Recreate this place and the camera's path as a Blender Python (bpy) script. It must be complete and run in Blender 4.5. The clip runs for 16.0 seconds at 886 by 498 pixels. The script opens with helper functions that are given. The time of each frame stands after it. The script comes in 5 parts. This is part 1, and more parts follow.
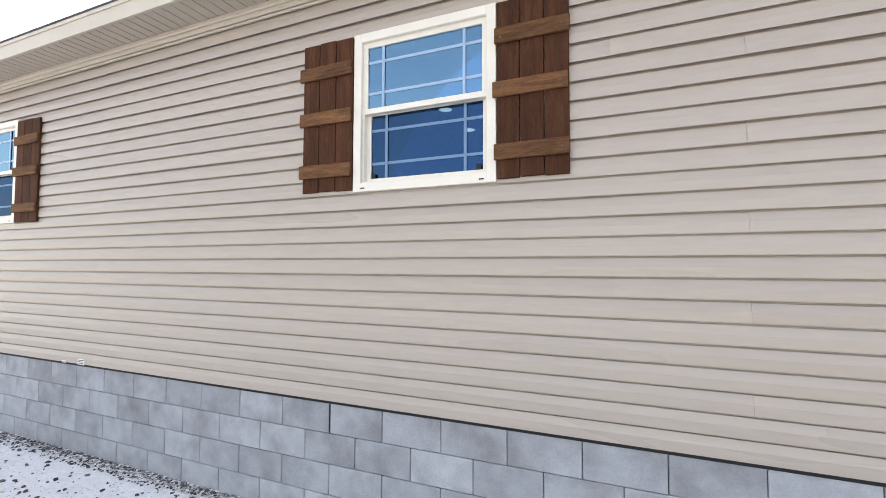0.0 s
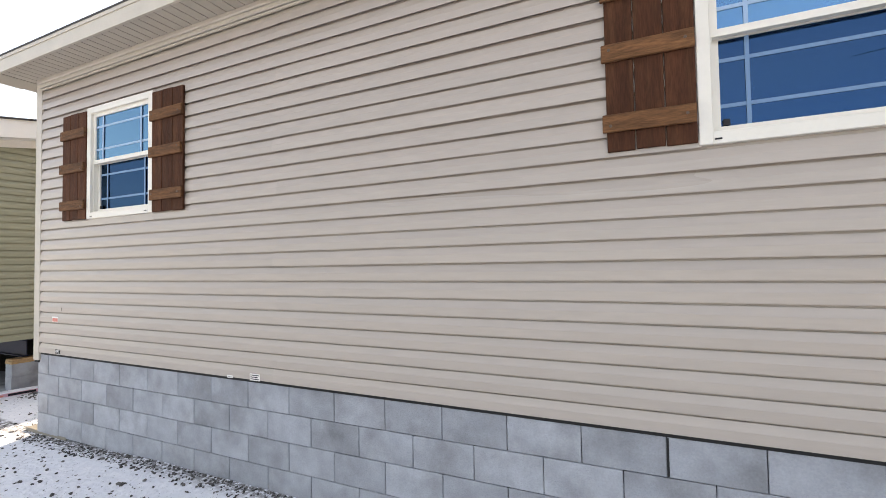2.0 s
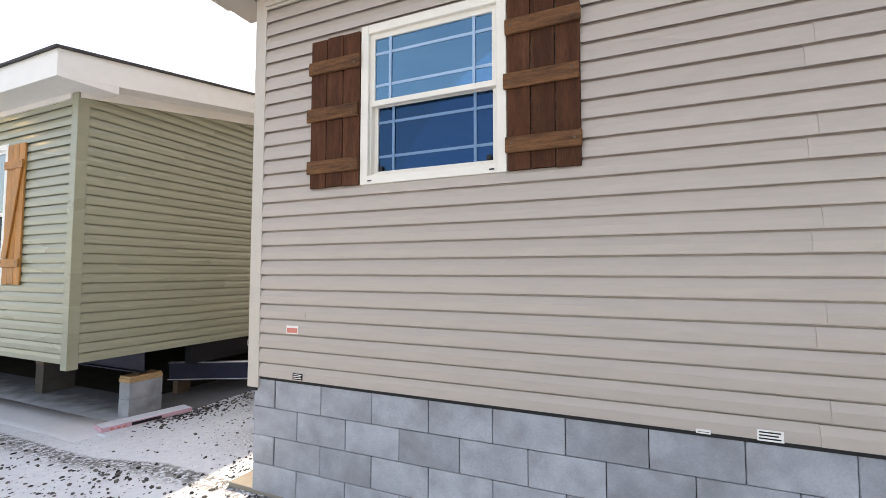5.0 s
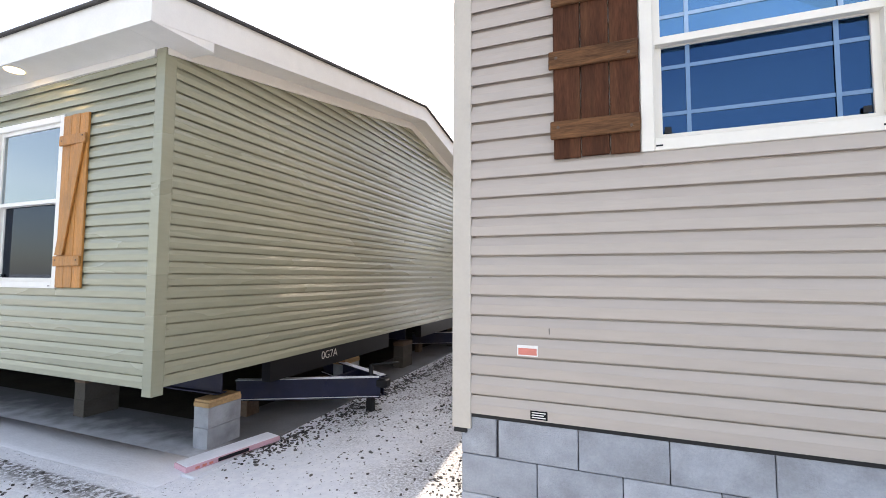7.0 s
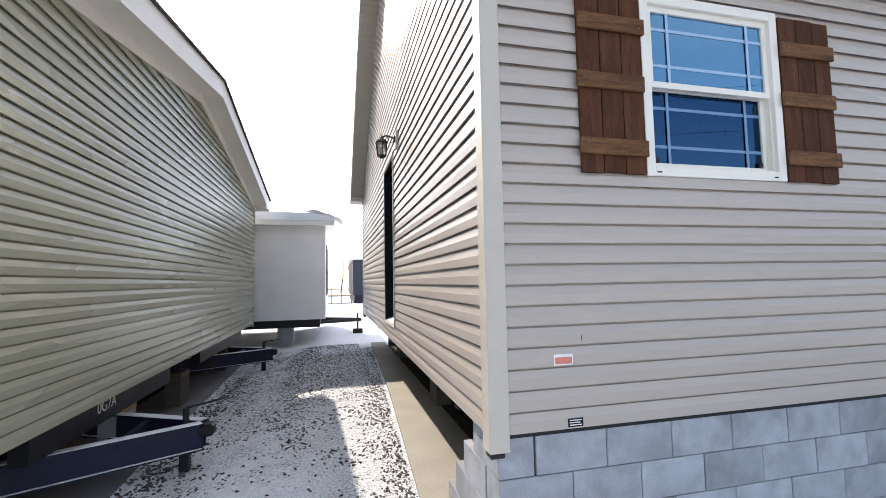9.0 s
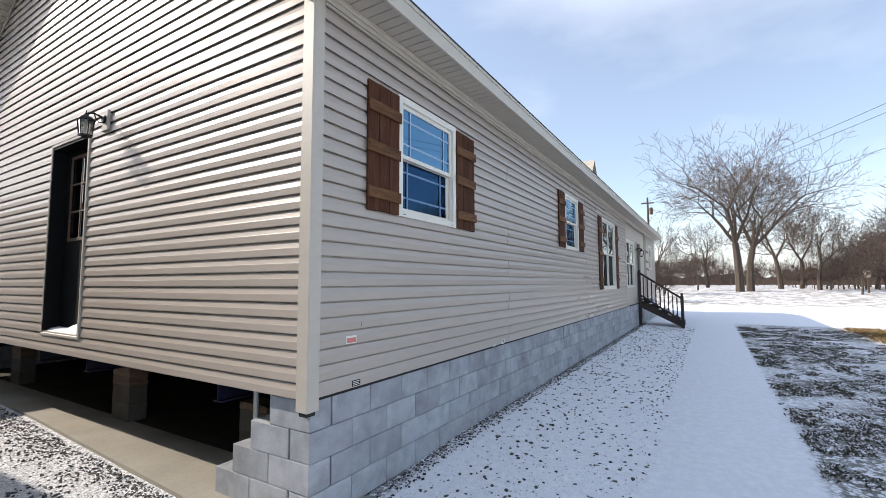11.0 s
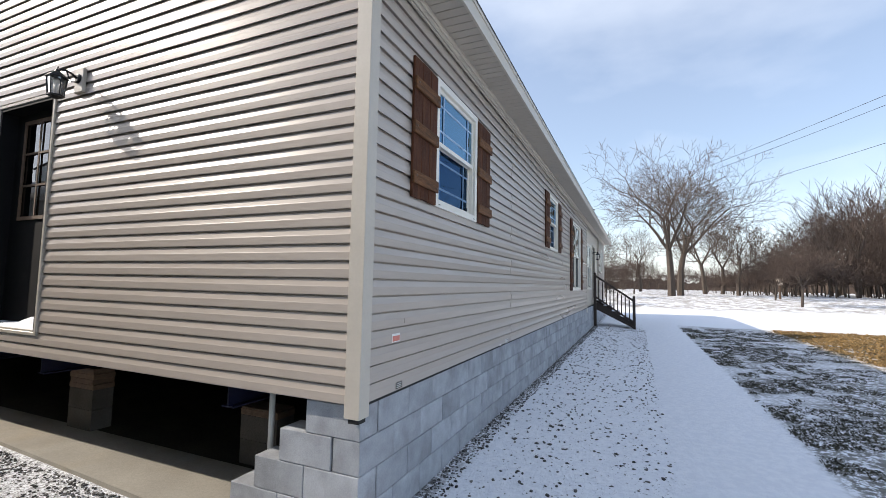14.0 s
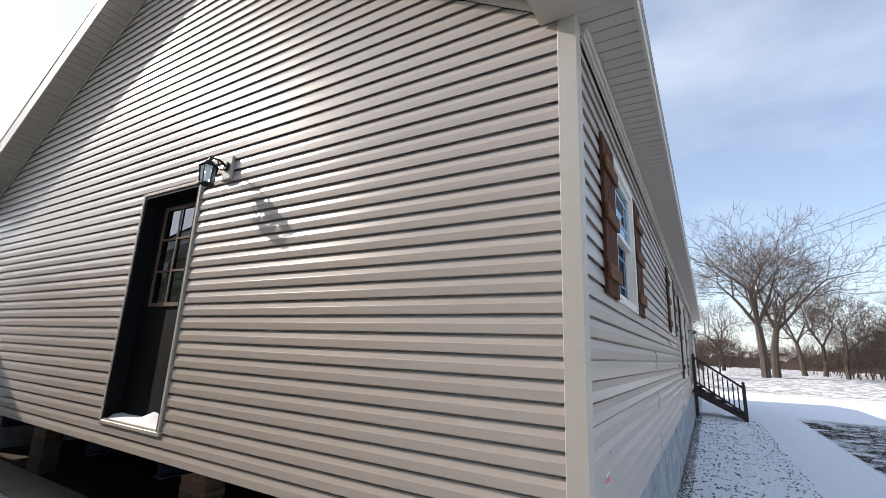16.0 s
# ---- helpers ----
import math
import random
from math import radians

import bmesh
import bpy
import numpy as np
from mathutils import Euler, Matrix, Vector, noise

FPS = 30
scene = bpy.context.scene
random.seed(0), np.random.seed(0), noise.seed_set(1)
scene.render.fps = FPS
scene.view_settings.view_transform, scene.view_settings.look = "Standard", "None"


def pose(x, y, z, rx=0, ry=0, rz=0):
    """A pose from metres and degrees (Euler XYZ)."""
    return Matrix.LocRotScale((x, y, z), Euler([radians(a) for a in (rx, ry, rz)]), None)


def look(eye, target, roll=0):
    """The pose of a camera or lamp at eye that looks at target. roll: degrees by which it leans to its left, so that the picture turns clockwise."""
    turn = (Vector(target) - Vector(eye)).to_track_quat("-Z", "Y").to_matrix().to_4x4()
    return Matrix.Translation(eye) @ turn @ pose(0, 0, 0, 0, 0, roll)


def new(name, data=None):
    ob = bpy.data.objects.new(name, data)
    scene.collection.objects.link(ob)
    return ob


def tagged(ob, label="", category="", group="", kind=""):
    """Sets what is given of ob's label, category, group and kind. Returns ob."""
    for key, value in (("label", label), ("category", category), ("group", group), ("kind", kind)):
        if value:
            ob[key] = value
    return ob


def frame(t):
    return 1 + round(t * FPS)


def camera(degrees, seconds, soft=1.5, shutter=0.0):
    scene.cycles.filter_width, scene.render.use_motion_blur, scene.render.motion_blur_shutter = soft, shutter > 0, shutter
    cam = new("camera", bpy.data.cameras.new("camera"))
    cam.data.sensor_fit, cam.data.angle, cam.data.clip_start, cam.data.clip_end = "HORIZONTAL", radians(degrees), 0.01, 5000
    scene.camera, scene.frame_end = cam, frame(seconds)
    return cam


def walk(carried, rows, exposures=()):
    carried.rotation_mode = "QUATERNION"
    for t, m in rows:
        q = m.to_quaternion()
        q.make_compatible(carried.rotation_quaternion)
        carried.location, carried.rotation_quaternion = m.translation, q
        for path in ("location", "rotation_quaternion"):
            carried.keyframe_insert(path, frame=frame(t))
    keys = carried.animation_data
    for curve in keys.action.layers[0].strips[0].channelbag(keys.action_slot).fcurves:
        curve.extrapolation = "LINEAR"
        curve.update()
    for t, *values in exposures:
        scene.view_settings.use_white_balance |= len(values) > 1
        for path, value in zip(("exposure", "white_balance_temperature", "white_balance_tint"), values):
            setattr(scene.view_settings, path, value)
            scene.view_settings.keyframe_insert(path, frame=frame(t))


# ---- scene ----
cam = camera(90.1, 16.0, soft=0.8)
PATH = [
    (0, (7.675, -2.437, 1.69), (6.893, -0.598, 1.774), 0.2),
    (0.5, (7.253, -2.467, 1.636), (6.445, -0.64, 1.721), -0.6),
    (1, (6.772, -2.41, 1.658), (5.929, -0.597, 1.717), -0.9),
    (1.5, (6.331, -2.39, 1.663), (5.469, -0.586, 1.729), -0.5),
    (2, (5.771, -2.411, 1.642), (4.932, -0.597, 1.71), -1.0),
    (2.5, (5.191, -2.476, 1.621), (4.366, -0.656, 1.698), -1.1),
    (3, (4.699, -2.485, 1.601), (3.868, -0.667, 1.683), -0.9),
    (3.5, (4.121, -2.463, 1.646), (3.28, -0.65, 1.714), -0.5),
    (5.8, (1.891, -2.421, 1.521), (1.106, -0.586, 1.65), 0.3),
    (6, (1.721, -2.388, 1.532), (0.913, -0.563, 1.658), 0.5),
    (6.5, (1.275, -2.401, 1.552), (0.485, -0.568, 1.678), 0.5),
    (7, (0.827, -2.296, 1.533), (0.09, -0.441, 1.657), 0.3),
    (7.5, (0.363, -2.228, 1.537), (-0.252, -0.329, 1.668), 0.4),
    (8, (-0.05, -2.182, 1.539), (-0.4, -0.217, 1.67), -0.1),
    (8.5, (-0.405, -2.075, 1.578), (-0.433, -0.08, 1.714), -0.5),
    (9, (-0.749, -2.09, 1.568), (-0.267, -0.155, 1.712), -1.1),
    (9.5, (-1.083, -2.246, 1.557), (-0.112, -0.503, 1.694), -1.0),
    (10, (-1.434, -2.255, 1.561), (-0.109, -0.763, 1.704), -0.5),
    (10.2, (-1.556, -2.248, 1.565), (-0.113, -0.871, 1.712), -0.4),
    (12.3, (-2.518, -2.263, 1.55), (-0.716, -1.411, 1.705), 0.1),
    (12.5, (-2.523, -2.254, 1.552), (-0.717, -1.407, 1.708), 0.2),
    (13, (-2.54, -2.16, 1.522), (-0.728, -1.327, 1.673), 0.6),
    (13.5, (-2.375, -1.907, 1.456), (-0.556, -1.09, 1.61), 0.8),
    (14, (-2.2, -1.473, 1.523), (-0.372, -0.675, 1.676), 1.1),
    (14.5, (-2.163, -1.041, 1.566), (-0.331, -0.254, 1.72), 1.4),
    (15, (-2.152, -0.762, 1.646), (-0.325, 0.032, 1.818), 1.5),
    (15.5, (-2.162, -0.61, 1.736), (-0.39, 0.266, 2.041), 1.9),
    (16, (-2.172, -0.508, 1.756), (-0.498, 0.489, 2.206), 2.4),
]
walk(cam, [(t, look(eye, target, roll)) for t, eye, target, roll in PATH],
     [(0, 1.66, 7750, 15.5), (3.5, 1.28, 7750, 15.5), (7, 1.54, 7200, 16), (8, 1.58, 6900, 14.5), (9, 1.18, 6600, 13), (10, 0.84, 6500, 12), (13, 0.7, 6450, 11), (16, 0.58, 6350, 11.5)])

# ---- world and sun ----
SUN_EL, SUN_AZ = 33.5, -16.0          # degrees; azimuth from +y towards +x
world = bpy.data.worlds.new("world")
scene.world = world
world.use_nodes = True
wn, wl = world.node_tree.nodes, world.node_tree.links
wn.clear()
sky = wn.new("ShaderNodeTexSky")
sky.sky_type, sky.sun_disc = "NISHITA", False
sky.sun_elevation, sky.sun_rotation = radians(SUN_EL), radians(SUN_AZ)
sky.air_density, sky.dust_density, sky.ozone_density = 1.0, 1.0, 1.2
wco = wn.new("ShaderNodeTexCoord")
wmap = wn.new("ShaderNodeMapping")
wmap.inputs["Scale"].default_value = (0.9, 1.2, 3.0)
wnoise = wn.new("ShaderNodeTexNoise")
wnoise.inputs["Scale"].default_value, wnoise.inputs["Detail"].default_value = 1.6, 7
wramp = wn.new("ShaderNodeValToRGB")
wramp.color_ramp.elements[0].position, wramp.color_ramp.elements[1].position = 0.42, 0.78
wramp.color_ramp.elements[0].color = (0.16, 0.16, 0.16, 1)
wramp.color_ramp.elements[1].color = (0.52, 0.52, 0.52, 1)
wmix = wn.new("ShaderNodeMix")
wmix.data_type = "RGBA"
wmix.inputs[7].default_value = (6.5, 6.8, 7.2, 1)
wback = wn.new("ShaderNodeBackground")
wback.inputs["Strength"].default_value = 0.135
wout = wn.new("ShaderNodeOutputWorld")
wl.new(wco.outputs["Generated"], wmap.inputs[0])
wl.new(wmap.outputs[0], wnoise.inputs["Vector"])
wl.new(wnoise.outputs[0], wramp.inputs[0])
wl.new(wramp.outputs[0], wmix.inputs[0])
wl.new(sky.outputs[0], wmix.inputs[6])
wl.new(wmix.outputs[2], wback.inputs[0])
wl.new(wback.outputs[0], wout.inputs[0])

sun = new("sun", bpy.data.lights.new("sun", "SUN"))
sun.data.energy, sun.data.angle, sun.data.color = 3.6, radians(0.6), (1.0, 0.90, 0.77)
ce = math.cos(radians(SUN_EL))
SUN_DIR = Vector((math.sin(radians(SUN_AZ)) * ce, math.cos(radians(SUN_AZ)) * ce, math.sin(radians(SUN_EL))))
sun.matrix_world = look(SUN_DIR * 60, (0, 0, 0))


# ---- materials ----
def material(name, colour, rough=0.6, metal=0.0, vary=0.08, scale=6.0, fine=0.04, fine_scale=60.0, bump=0.15,
             bump_scale=80.0, stretch=(1, 1, 1), per_object=0.0, per_island=0.0, spec=0.5, rough_vary=0.08, second=None, second_amount=0.5):
    """A surface with large blotches, fine grain and relief; second is a stain colour that comes through in patches."""
    m = bpy.data.materials.new(name)
    m.use_nodes = True
    n, l = m.node_tree.nodes, m.node_tree.links
    b = n["Principled BSDF"]
    b.inputs["Metallic"].default_value, b.inputs["Specular IOR Level"].default_value = metal, spec
    co = n.new("ShaderNodeTexCoord")
    mp = n.new("ShaderNodeMapping")
    mp.inputs["Scale"].default_value = stretch
    geo = n.new("ShaderNodeNewGeometry")
    info = n.new("ShaderNodeObjectInfo")
    off = n.new("ShaderNodeVectorMath")
    off.operation = "MULTIPLY_ADD"
    off.inputs[1].default_value = (37, 23, 51)
    l.new(info.outputs["Random"], off.inputs[0])
    l.new(geo.outputs["Position"], off.inputs[2])
    l.new(off.outputs[0], mp.inputs[0])

    def tex(sc, detail):
        t = n.new("ShaderNodeTexNoise")
        t.inputs["Scale"].default_value, t.inputs["Detail"].default_value = sc, detail
        l.new(mp.outputs[0], t.inputs["Vector"])
        return t
    big, small = tex(scale, 4), tex(fine_scale, 3)

    def ramp(src, amount):
        r = n.new("ShaderNodeMapRange")
        r.inputs["From Min"].default_value, r.inputs["From Max"].default_value = 0.3, 0.7
        r.inputs["To Min"].default_value, r.inputs["To Max"].default_value = 1 - amount, 1 + amount
        l.new(src, r.inputs["Value"])
        return r.outputs[0]

    def mul(a, c):
        x = n.new("ShaderNodeMath")
        x.operation = "MULTIPLY"
        l.new(a, x.inputs[0])
        l.new(c, x.inputs[1])
        return x.outputs[0]
    f = mul(ramp(big.outputs[0], vary), ramp(small.outputs[0], fine))
    if per_object:
        r = n.new("ShaderNodeMapRange")
        r.inputs["To Min"].default_value, r.inputs["To Max"].default_value = 1 - per_object, 1 + per_object
        l.new(info.outputs["Random"], r.inputs["Value"])
        f = mul(f, r.outputs[0])
    if per_island:
        r = n.new("ShaderNodeMapRange")
        r.inputs["To Min"].default_value, r.inputs["To Max"].default_value = 1 - per_island, 1 + per_island
        l.new(geo.outputs["Random Per Island"], r.inputs["Value"])
        f = mul(f, r.outputs[0])
    base = n.new("ShaderNodeRGB")
    base.outputs[0].default_value = (*colour, 1)
    colour_out = base.outputs[0]
    if second:
        st = tex(scale * 0.6, 6)
        sr = n.new("ShaderNodeMapRange")
        sr.inputs["From Min"].default_value, sr.inputs["From Max"].default_value = 0.48, 0.7
        sr.inputs["To Max"].default_value = second_amount
        l.new(st.outputs[0], sr.inputs["Value"])
        mx = n.new("ShaderNodeMix")
        mx.data_type = "RGBA"
        l.new(sr.outputs[0], mx.inputs[0])
        l.new(colour_out, mx.inputs[6])
        mx.inputs[7].default_value = (*second, 1)
        colour_out = mx.outputs[2]
    vm = n.new("ShaderNodeVectorMath")
    vm.operation = "SCALE"
    l.new(colour_out, vm.inputs[0])
    l.new(f, vm.inputs["Scale"])
    l.new(vm.outputs[0], b.inputs["Base Color"])
    rr = n.new("ShaderNodeMapRange")
    rr.inputs["To Min"].default_value, rr.inputs["To Max"].default_value = max(0.02, rough - rough_vary), min(1, rough + rough_vary)
    l.new(big.outputs[0], rr.inputs["Value"])
    l.new(rr.outputs[0], b.inputs["Roughness"])
    if bump:
        bt = tex(bump_scale, 4)
        bp = n.new("ShaderNodeBump")
        bp.inputs["Strength"].default_value, bp.inputs["Distance"].default_value = bump, 0.01
        l.new(bt.outputs[0], bp.inputs["Height"])
        l.new(bp.outputs[0], b.inputs["Normal"])
    return m


SIDING = material("beige_vinyl", (0.43, 0.374, 0.325), 0.30, vary=0.03, fine=0.03, scale=1.3, fine_scale=40, bump=0.05, bump_scale=120, stretch=(0.12, 0.12, 1), per_object=0.012, second=(0.395, 0.36, 0.32), second_amount=0.25)
TRIM = material("beige_trim", (0.50, 0.455, 0.39), 0.45, vary=0.03, fine=0.02, bump=0.03)
SOFFIT = material("soffit_vinyl", (0.46, 0.415, 0.35), 0.5, vary=0.03, fine=0.02, bump=0.03)
FASCIA = material("fascia_metal", (0.53, 0.485, 0.41), 0.4, vary=0.04, fine=0.02, bump=0.04)
GREEN = material("green_vinyl", (0.295, 0.30, 0.215), 0.28, spec=0.65, vary=0.04, fine=0.03, scale=1.3, fine_scale=40, bump=0.05, stretch=(0.15, 0.15, 1), per_object=0.015)
WHITE = material("white_paint", (0.78, 0.77, 0.73), 0.4, vary=0.03, fine=0.015, bump=0.03)
WRAP = material("white_house_wrap", (0.84, 0.85, 0.86), 0.55, vary=0.04, fine=0.02, scale=2, bump=0.15, bump_scale=9)
VINYL = material("window_vinyl", (0.77, 0.735, 0.655), 0.35, vary=0.02, fine=0.01, bump=0.02)
# Pale grille; the blue cast of the reflecting glass is painted in.
GRILLE = material("glass_tinted_grille", (0.30, 0.44, 0.62), 0.4, vary=0.02, fine=0.01, bump=0.0)
WOOD = material("dark_stained_wood", (0.070, 0.027, 0.014), 0.75, vary=0.25, scale=5, fine=0.22, fine_scale=30, bump=0.35, bump_scale=40, stretch=(6, 6, 0.7), per_object=0.18, spec=0.15, second=(0.12, 0.054, 0.026), second_amount=0.5)
BATTEN = material("worn_stained_batten", (0.145, 0.068, 0.030), 0.72, spec=0.2, vary=0.35, scale=6, fine=0.25, fine_scale=30, bump=0.45, bump_scale=40, stretch=(0.8, 6, 6), per_object=0.2, second=(0.07, 0.033, 0.018), second_amount=0.7)
ORANGE_WOOD = material("cedar_wood", (0.42, 0.18, 0.04), 0.5, vary=0.2, scale=4, fine=0.18, fine_scale=25, bump=0.3, bump_scale=40, stretch=(6, 6, 0.7), per_object=0.12)
TIMBER = material("pale_timber", (0.42, 0.27, 0.13), 0.7, vary=0.2, scale=5, fine=0.15, bump=0.4, stretch=(1, 5, 5), per_object=0.15)
BROWN_TIMBER = material("weathered_timber", (0.14, 0.09, 0.06), 0.75, vary=0.25, scale=5, fine=0.2, bump=0.4, stretch=(1, 5, 5), per_object=0.2)
BLOCK = material("concrete_block", (0.345, 0.362, 0.39), 0.9, vary=0.15, scale=7, fine=0.06, fine_scale=90, bump=0.5, bump_scale=150, per_object=0.13, second=(0.225, 0.23, 0.24), second_amount=0.7, spec=0.2)
MORTAR = material("block_joint", (0.05, 0.05, 0.055), 0.95, bump=0.4)
# Block darkened in its colour for the shade under the houses.
SHADED_PIER = material("shade_darkened_block", (0.10, 0.09, 0.08), 0.9, vary=0.15, scale=4, fine=0.1, bump=0.5, per_object=0.15, spec=0.2)
# Near-black ground colour that stands in for crawl space shade.
CRAWL_SHADE = material("crawl_shade", (0.045, 0.038, 0.03), 0.95, vary=0.25, scale=3, fine=0.2, bump=0.6, bump_scale=25, spec=0.15)
CONCRETE = material("slab_concrete", (0.27, 0.25, 0.21), 0.85, vary=0.12, scale=2.5, fine=0.08, bump=0.3, second=(0.25, 0.21, 0.15), second_amount=0.6)
GREY_SLAB = material("dusty_slab", (0.17, 0.172, 0.18), 0.9, vary=0.15, scale=2.0, fine=0.08, bump=0.3, second=(0.12, 0.115, 0.11), second_amount=0.6)
DOORBLACK = material("door_black", (0.008, 0.008, 0.009), 0.7, vary=0.1, fine=0.05, bump=0.05, spec=0.15)
BLACK = material("black_paint", (0.010, 0.010, 0.012), 0.45, spec=0.3, vary=0.1, fine=0.05, bump=0.05)
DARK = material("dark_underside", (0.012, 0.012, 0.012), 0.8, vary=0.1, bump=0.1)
NAVY = material("navy_steel", (0.012, 0.014, 0.040), 0.5, spec=0.3, metal=0.0, vary=0.15, fine=0.08, bump=0.12, second=(0.05, 0.04, 0.04), second_amount=0.3)
SHINGLE = material("roof_shingle", (0.05, 0.048, 0.047), 0.9, vary=0.2, fine=0.3, fine_scale=90, bump=0.6)
STEEL = material("screw_steel", (0.12, 0.085, 0.065), 0.45, metal=0.6, bump=0.0)
DARKBLUE = material("dark_blue_siding", (0.014, 0.019, 0.034), 0.5, vary=0.05, fine=0.03, bump=0.1)
TAN = material("tan_siding", (0.42, 0.36, 0.29), 0.5, vary=0.05, fine=0.03, bump=0.1)
INNER = material("interior_wall", (0.55, 0.55, 0.55), 0.8, bump=0.05)
LABEL_RED = material("red_label", (0.62, 0.20, 0.15), 0.5, bump=0.0)
PAPER = material("white_label", (0.75, 0.74, 0.70), 0.5, bump=0.0)
BARK = material("grey_bark", (0.075, 0.058, 0.046), 0.9, vary=0.25, scale=3, fine=0.2, bump=0.6, stretch=(3, 3, 0.6))
TWIG = material("pale_twig", (0.10, 0.075, 0.058), 0.9, vary=0.2, fine=0.1, bump=0.2)
BROWNTWIG = material("brown_twig", (0.066, 0.046, 0.036), 0.9, vary=0.3, fine=0.1, bump=0.2)
STONE = material("gravel_stone", (0.085, 0.08, 0.076), 0.85, vary=0.25, fine=0.2, bump=0.4, per_island=0.75)
PINK = material("pink_foam", (0.62, 0.38, 0.44), 0.7, vary=0.06, bump=0.1)
SNOW = material("snow", (0.80, 0.82, 0.86), 0.75, vary=0.03, fine=0.04, bump=0.4, bump_scale=30)
GRASS = material("winter_grass", (0.10, 0.095, 0.07), 0.9, vary=0.3, fine=0.2, bump=0.0, per_island=0.4)
STRAW = material("dry_grass", (0.26, 0.17, 0.07), 0.9, vary=0.3, fine=0.2, bump=0.0, per_island=0.4)


def glass(name, tint, gloss, rough=0.0):
    """Coated window glass: part of the light goes through, tinted, part is mirrored, more at a flat angle."""
    m = bpy.data.materials.new(name)
    m.use_nodes = True
    n, l = m.node_tree.nodes, m.node_tree.links
    n.clear()
    tr, gl, mx = n.new("ShaderNodeBsdfTransparent"), n.new("ShaderNodeBsdfGlossy"), n.new("ShaderNodeMixShader")
    tr.inputs[0].default_value = (*tint, 1)
    gl.inputs["Color"].default_value = (*gloss, 1)
    gl.inputs["Roughness"].default_value = rough
    fr = n.new("ShaderNodeFresnel")
    fr.inputs[0].default_value = 1.9
    mr = n.new("ShaderNodeMapRange")
    mr.inputs["To Min"].default_value, mr.inputs["To Max"].default_value = 0.28, 1.0
    out = n.new("ShaderNodeOutputMaterial")
    l.new(fr.outputs[0], mr.inputs["Value"])
    pale = n.new("ShaderNodeMapRange")
    pale.inputs["From Min"].default_value, pale.inputs["From Max"].default_value = 0.12, 0.55
    cm = n.new("ShaderNodeMix")
    cm.data_type = "RGBA"
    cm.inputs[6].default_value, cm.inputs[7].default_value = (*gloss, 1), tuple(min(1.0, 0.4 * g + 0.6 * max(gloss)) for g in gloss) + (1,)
    l.new(fr.outputs[0], pale.inputs["Value"])
    l.new(pale.outputs[0], cm.inputs[0])
    l.new(cm.outputs[2], gl.inputs["Color"])
    l.new(mr.outputs[0], mx.inputs[0])
    l.new(tr.outputs[0], mx.inputs[1])
    l.new(gl.outputs[0], mx.inputs[2])
    l.new(mx.outputs[0], out.inputs[0])
    return m


# Blue of the reflected sky is put into these two gloss colours.
GLASS = glass("sky_tinted_glass", (0.25, 0.45, 0.68), (0.33, 0.66, 0.92))
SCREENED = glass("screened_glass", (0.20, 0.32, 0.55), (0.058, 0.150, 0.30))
# Darker copy of the grille, painted as if dimmed by the screen.
GRILLE_DIM = material("painted_dim_grille", (0.13, 0.24, 0.40), 0.5, vary=0.02, fine=0.01, bump=0.0)
PLAIN = glass("plain_glass", (0.5, 0.55, 0.6), (0.75, 0.85, 0.9))
PLAIN_DARK = glass("plain_screen", (0.2, 0.23, 0.27), (0.14, 0.17, 0.22))
DOOR_GLASS = glass("door_glass", (0.3, 0.3, 0.32), (0.45, 0.47, 0.5))
CLEAR = glass("lamp_glass", (0.9, 0.9, 0.9), (0.8, 0.8, 0.8))


def glow(name, colour, strength):
    m = bpy.data.materials.new(name)
    m.use_nodes = True
    b = m.node_tree.nodes["Principled BSDF"]
    b.inputs["Emission Color"].default_value = (*colour, 1)
    b.inputs["Emission Strength"].default_value = strength
    return m


WARM = glow("warm_lamp", (1.0, 0.70, 0.30), 5.0)


# ---- building blocks ----
def quad_box(bm, x0, y0, z0, x1, y1, z1, m=None):
    """An upright box between two corners, added to bm."""
    vs = [bm.verts.new((x, y, z)) for x in (x0, x1) for y in (y0, y1) for z in (z0, z1)]
    if m is not None:
        for v in vs:
            v.co = m @ v.co
    a, b, c, d, e, f, g, h = vs
    for q in ((a, b, d, c), (e, g, h, f), (a, e, f, b), (c, d, h, g), (a, c, g, e), (b, f, h, d)):
        bm.faces.new(q)


def bevelled(bm, width=0.004, segments=1):
    bmesh.ops.bevel(bm, geom=[e for e in bm.edges], offset=width, segments=segments, affect="EDGES", profile=0.6)


def box_bm(x0, y0, z0, x1, y1, z1, bevel=0.003, m=None):
    bm = bmesh.new()
    quad_box(bm, min(x0, x1), min(y0, y1), min(z0, z1), max(x0, x1), max(y0, y1), max(z0, z1), m)
    if bevel:
        bevelled(bm, bevel)
    return bm


def mesh_of(name, bm, mat, smooth=False):
    bmesh.ops.recalc_face_normals(bm, faces=bm.faces)
    me = bpy.data.meshes.new(name)
    bm.to_mesh(me)
    bm.free()
    if mat:
        me.materials.append(mat)
    if smooth:
        for p in me.polygons:
            p.use_smooth = True
    return me


def part(name, bm, mat, parent=None, label="", smooth=False):
    """Links a bmesh as one mesh object under a thing or a part."""
    ob = new(name, mesh_of(name, bm, mat, smooth))
    ob.parent = parent
    return tagged(ob, label)


def shared(name, mesh, parent, m):
    """One more object on an existing mesh."""
    ob = new(name, mesh)
    ob.parent = parent
    ob.matrix_basis = m
    return ob


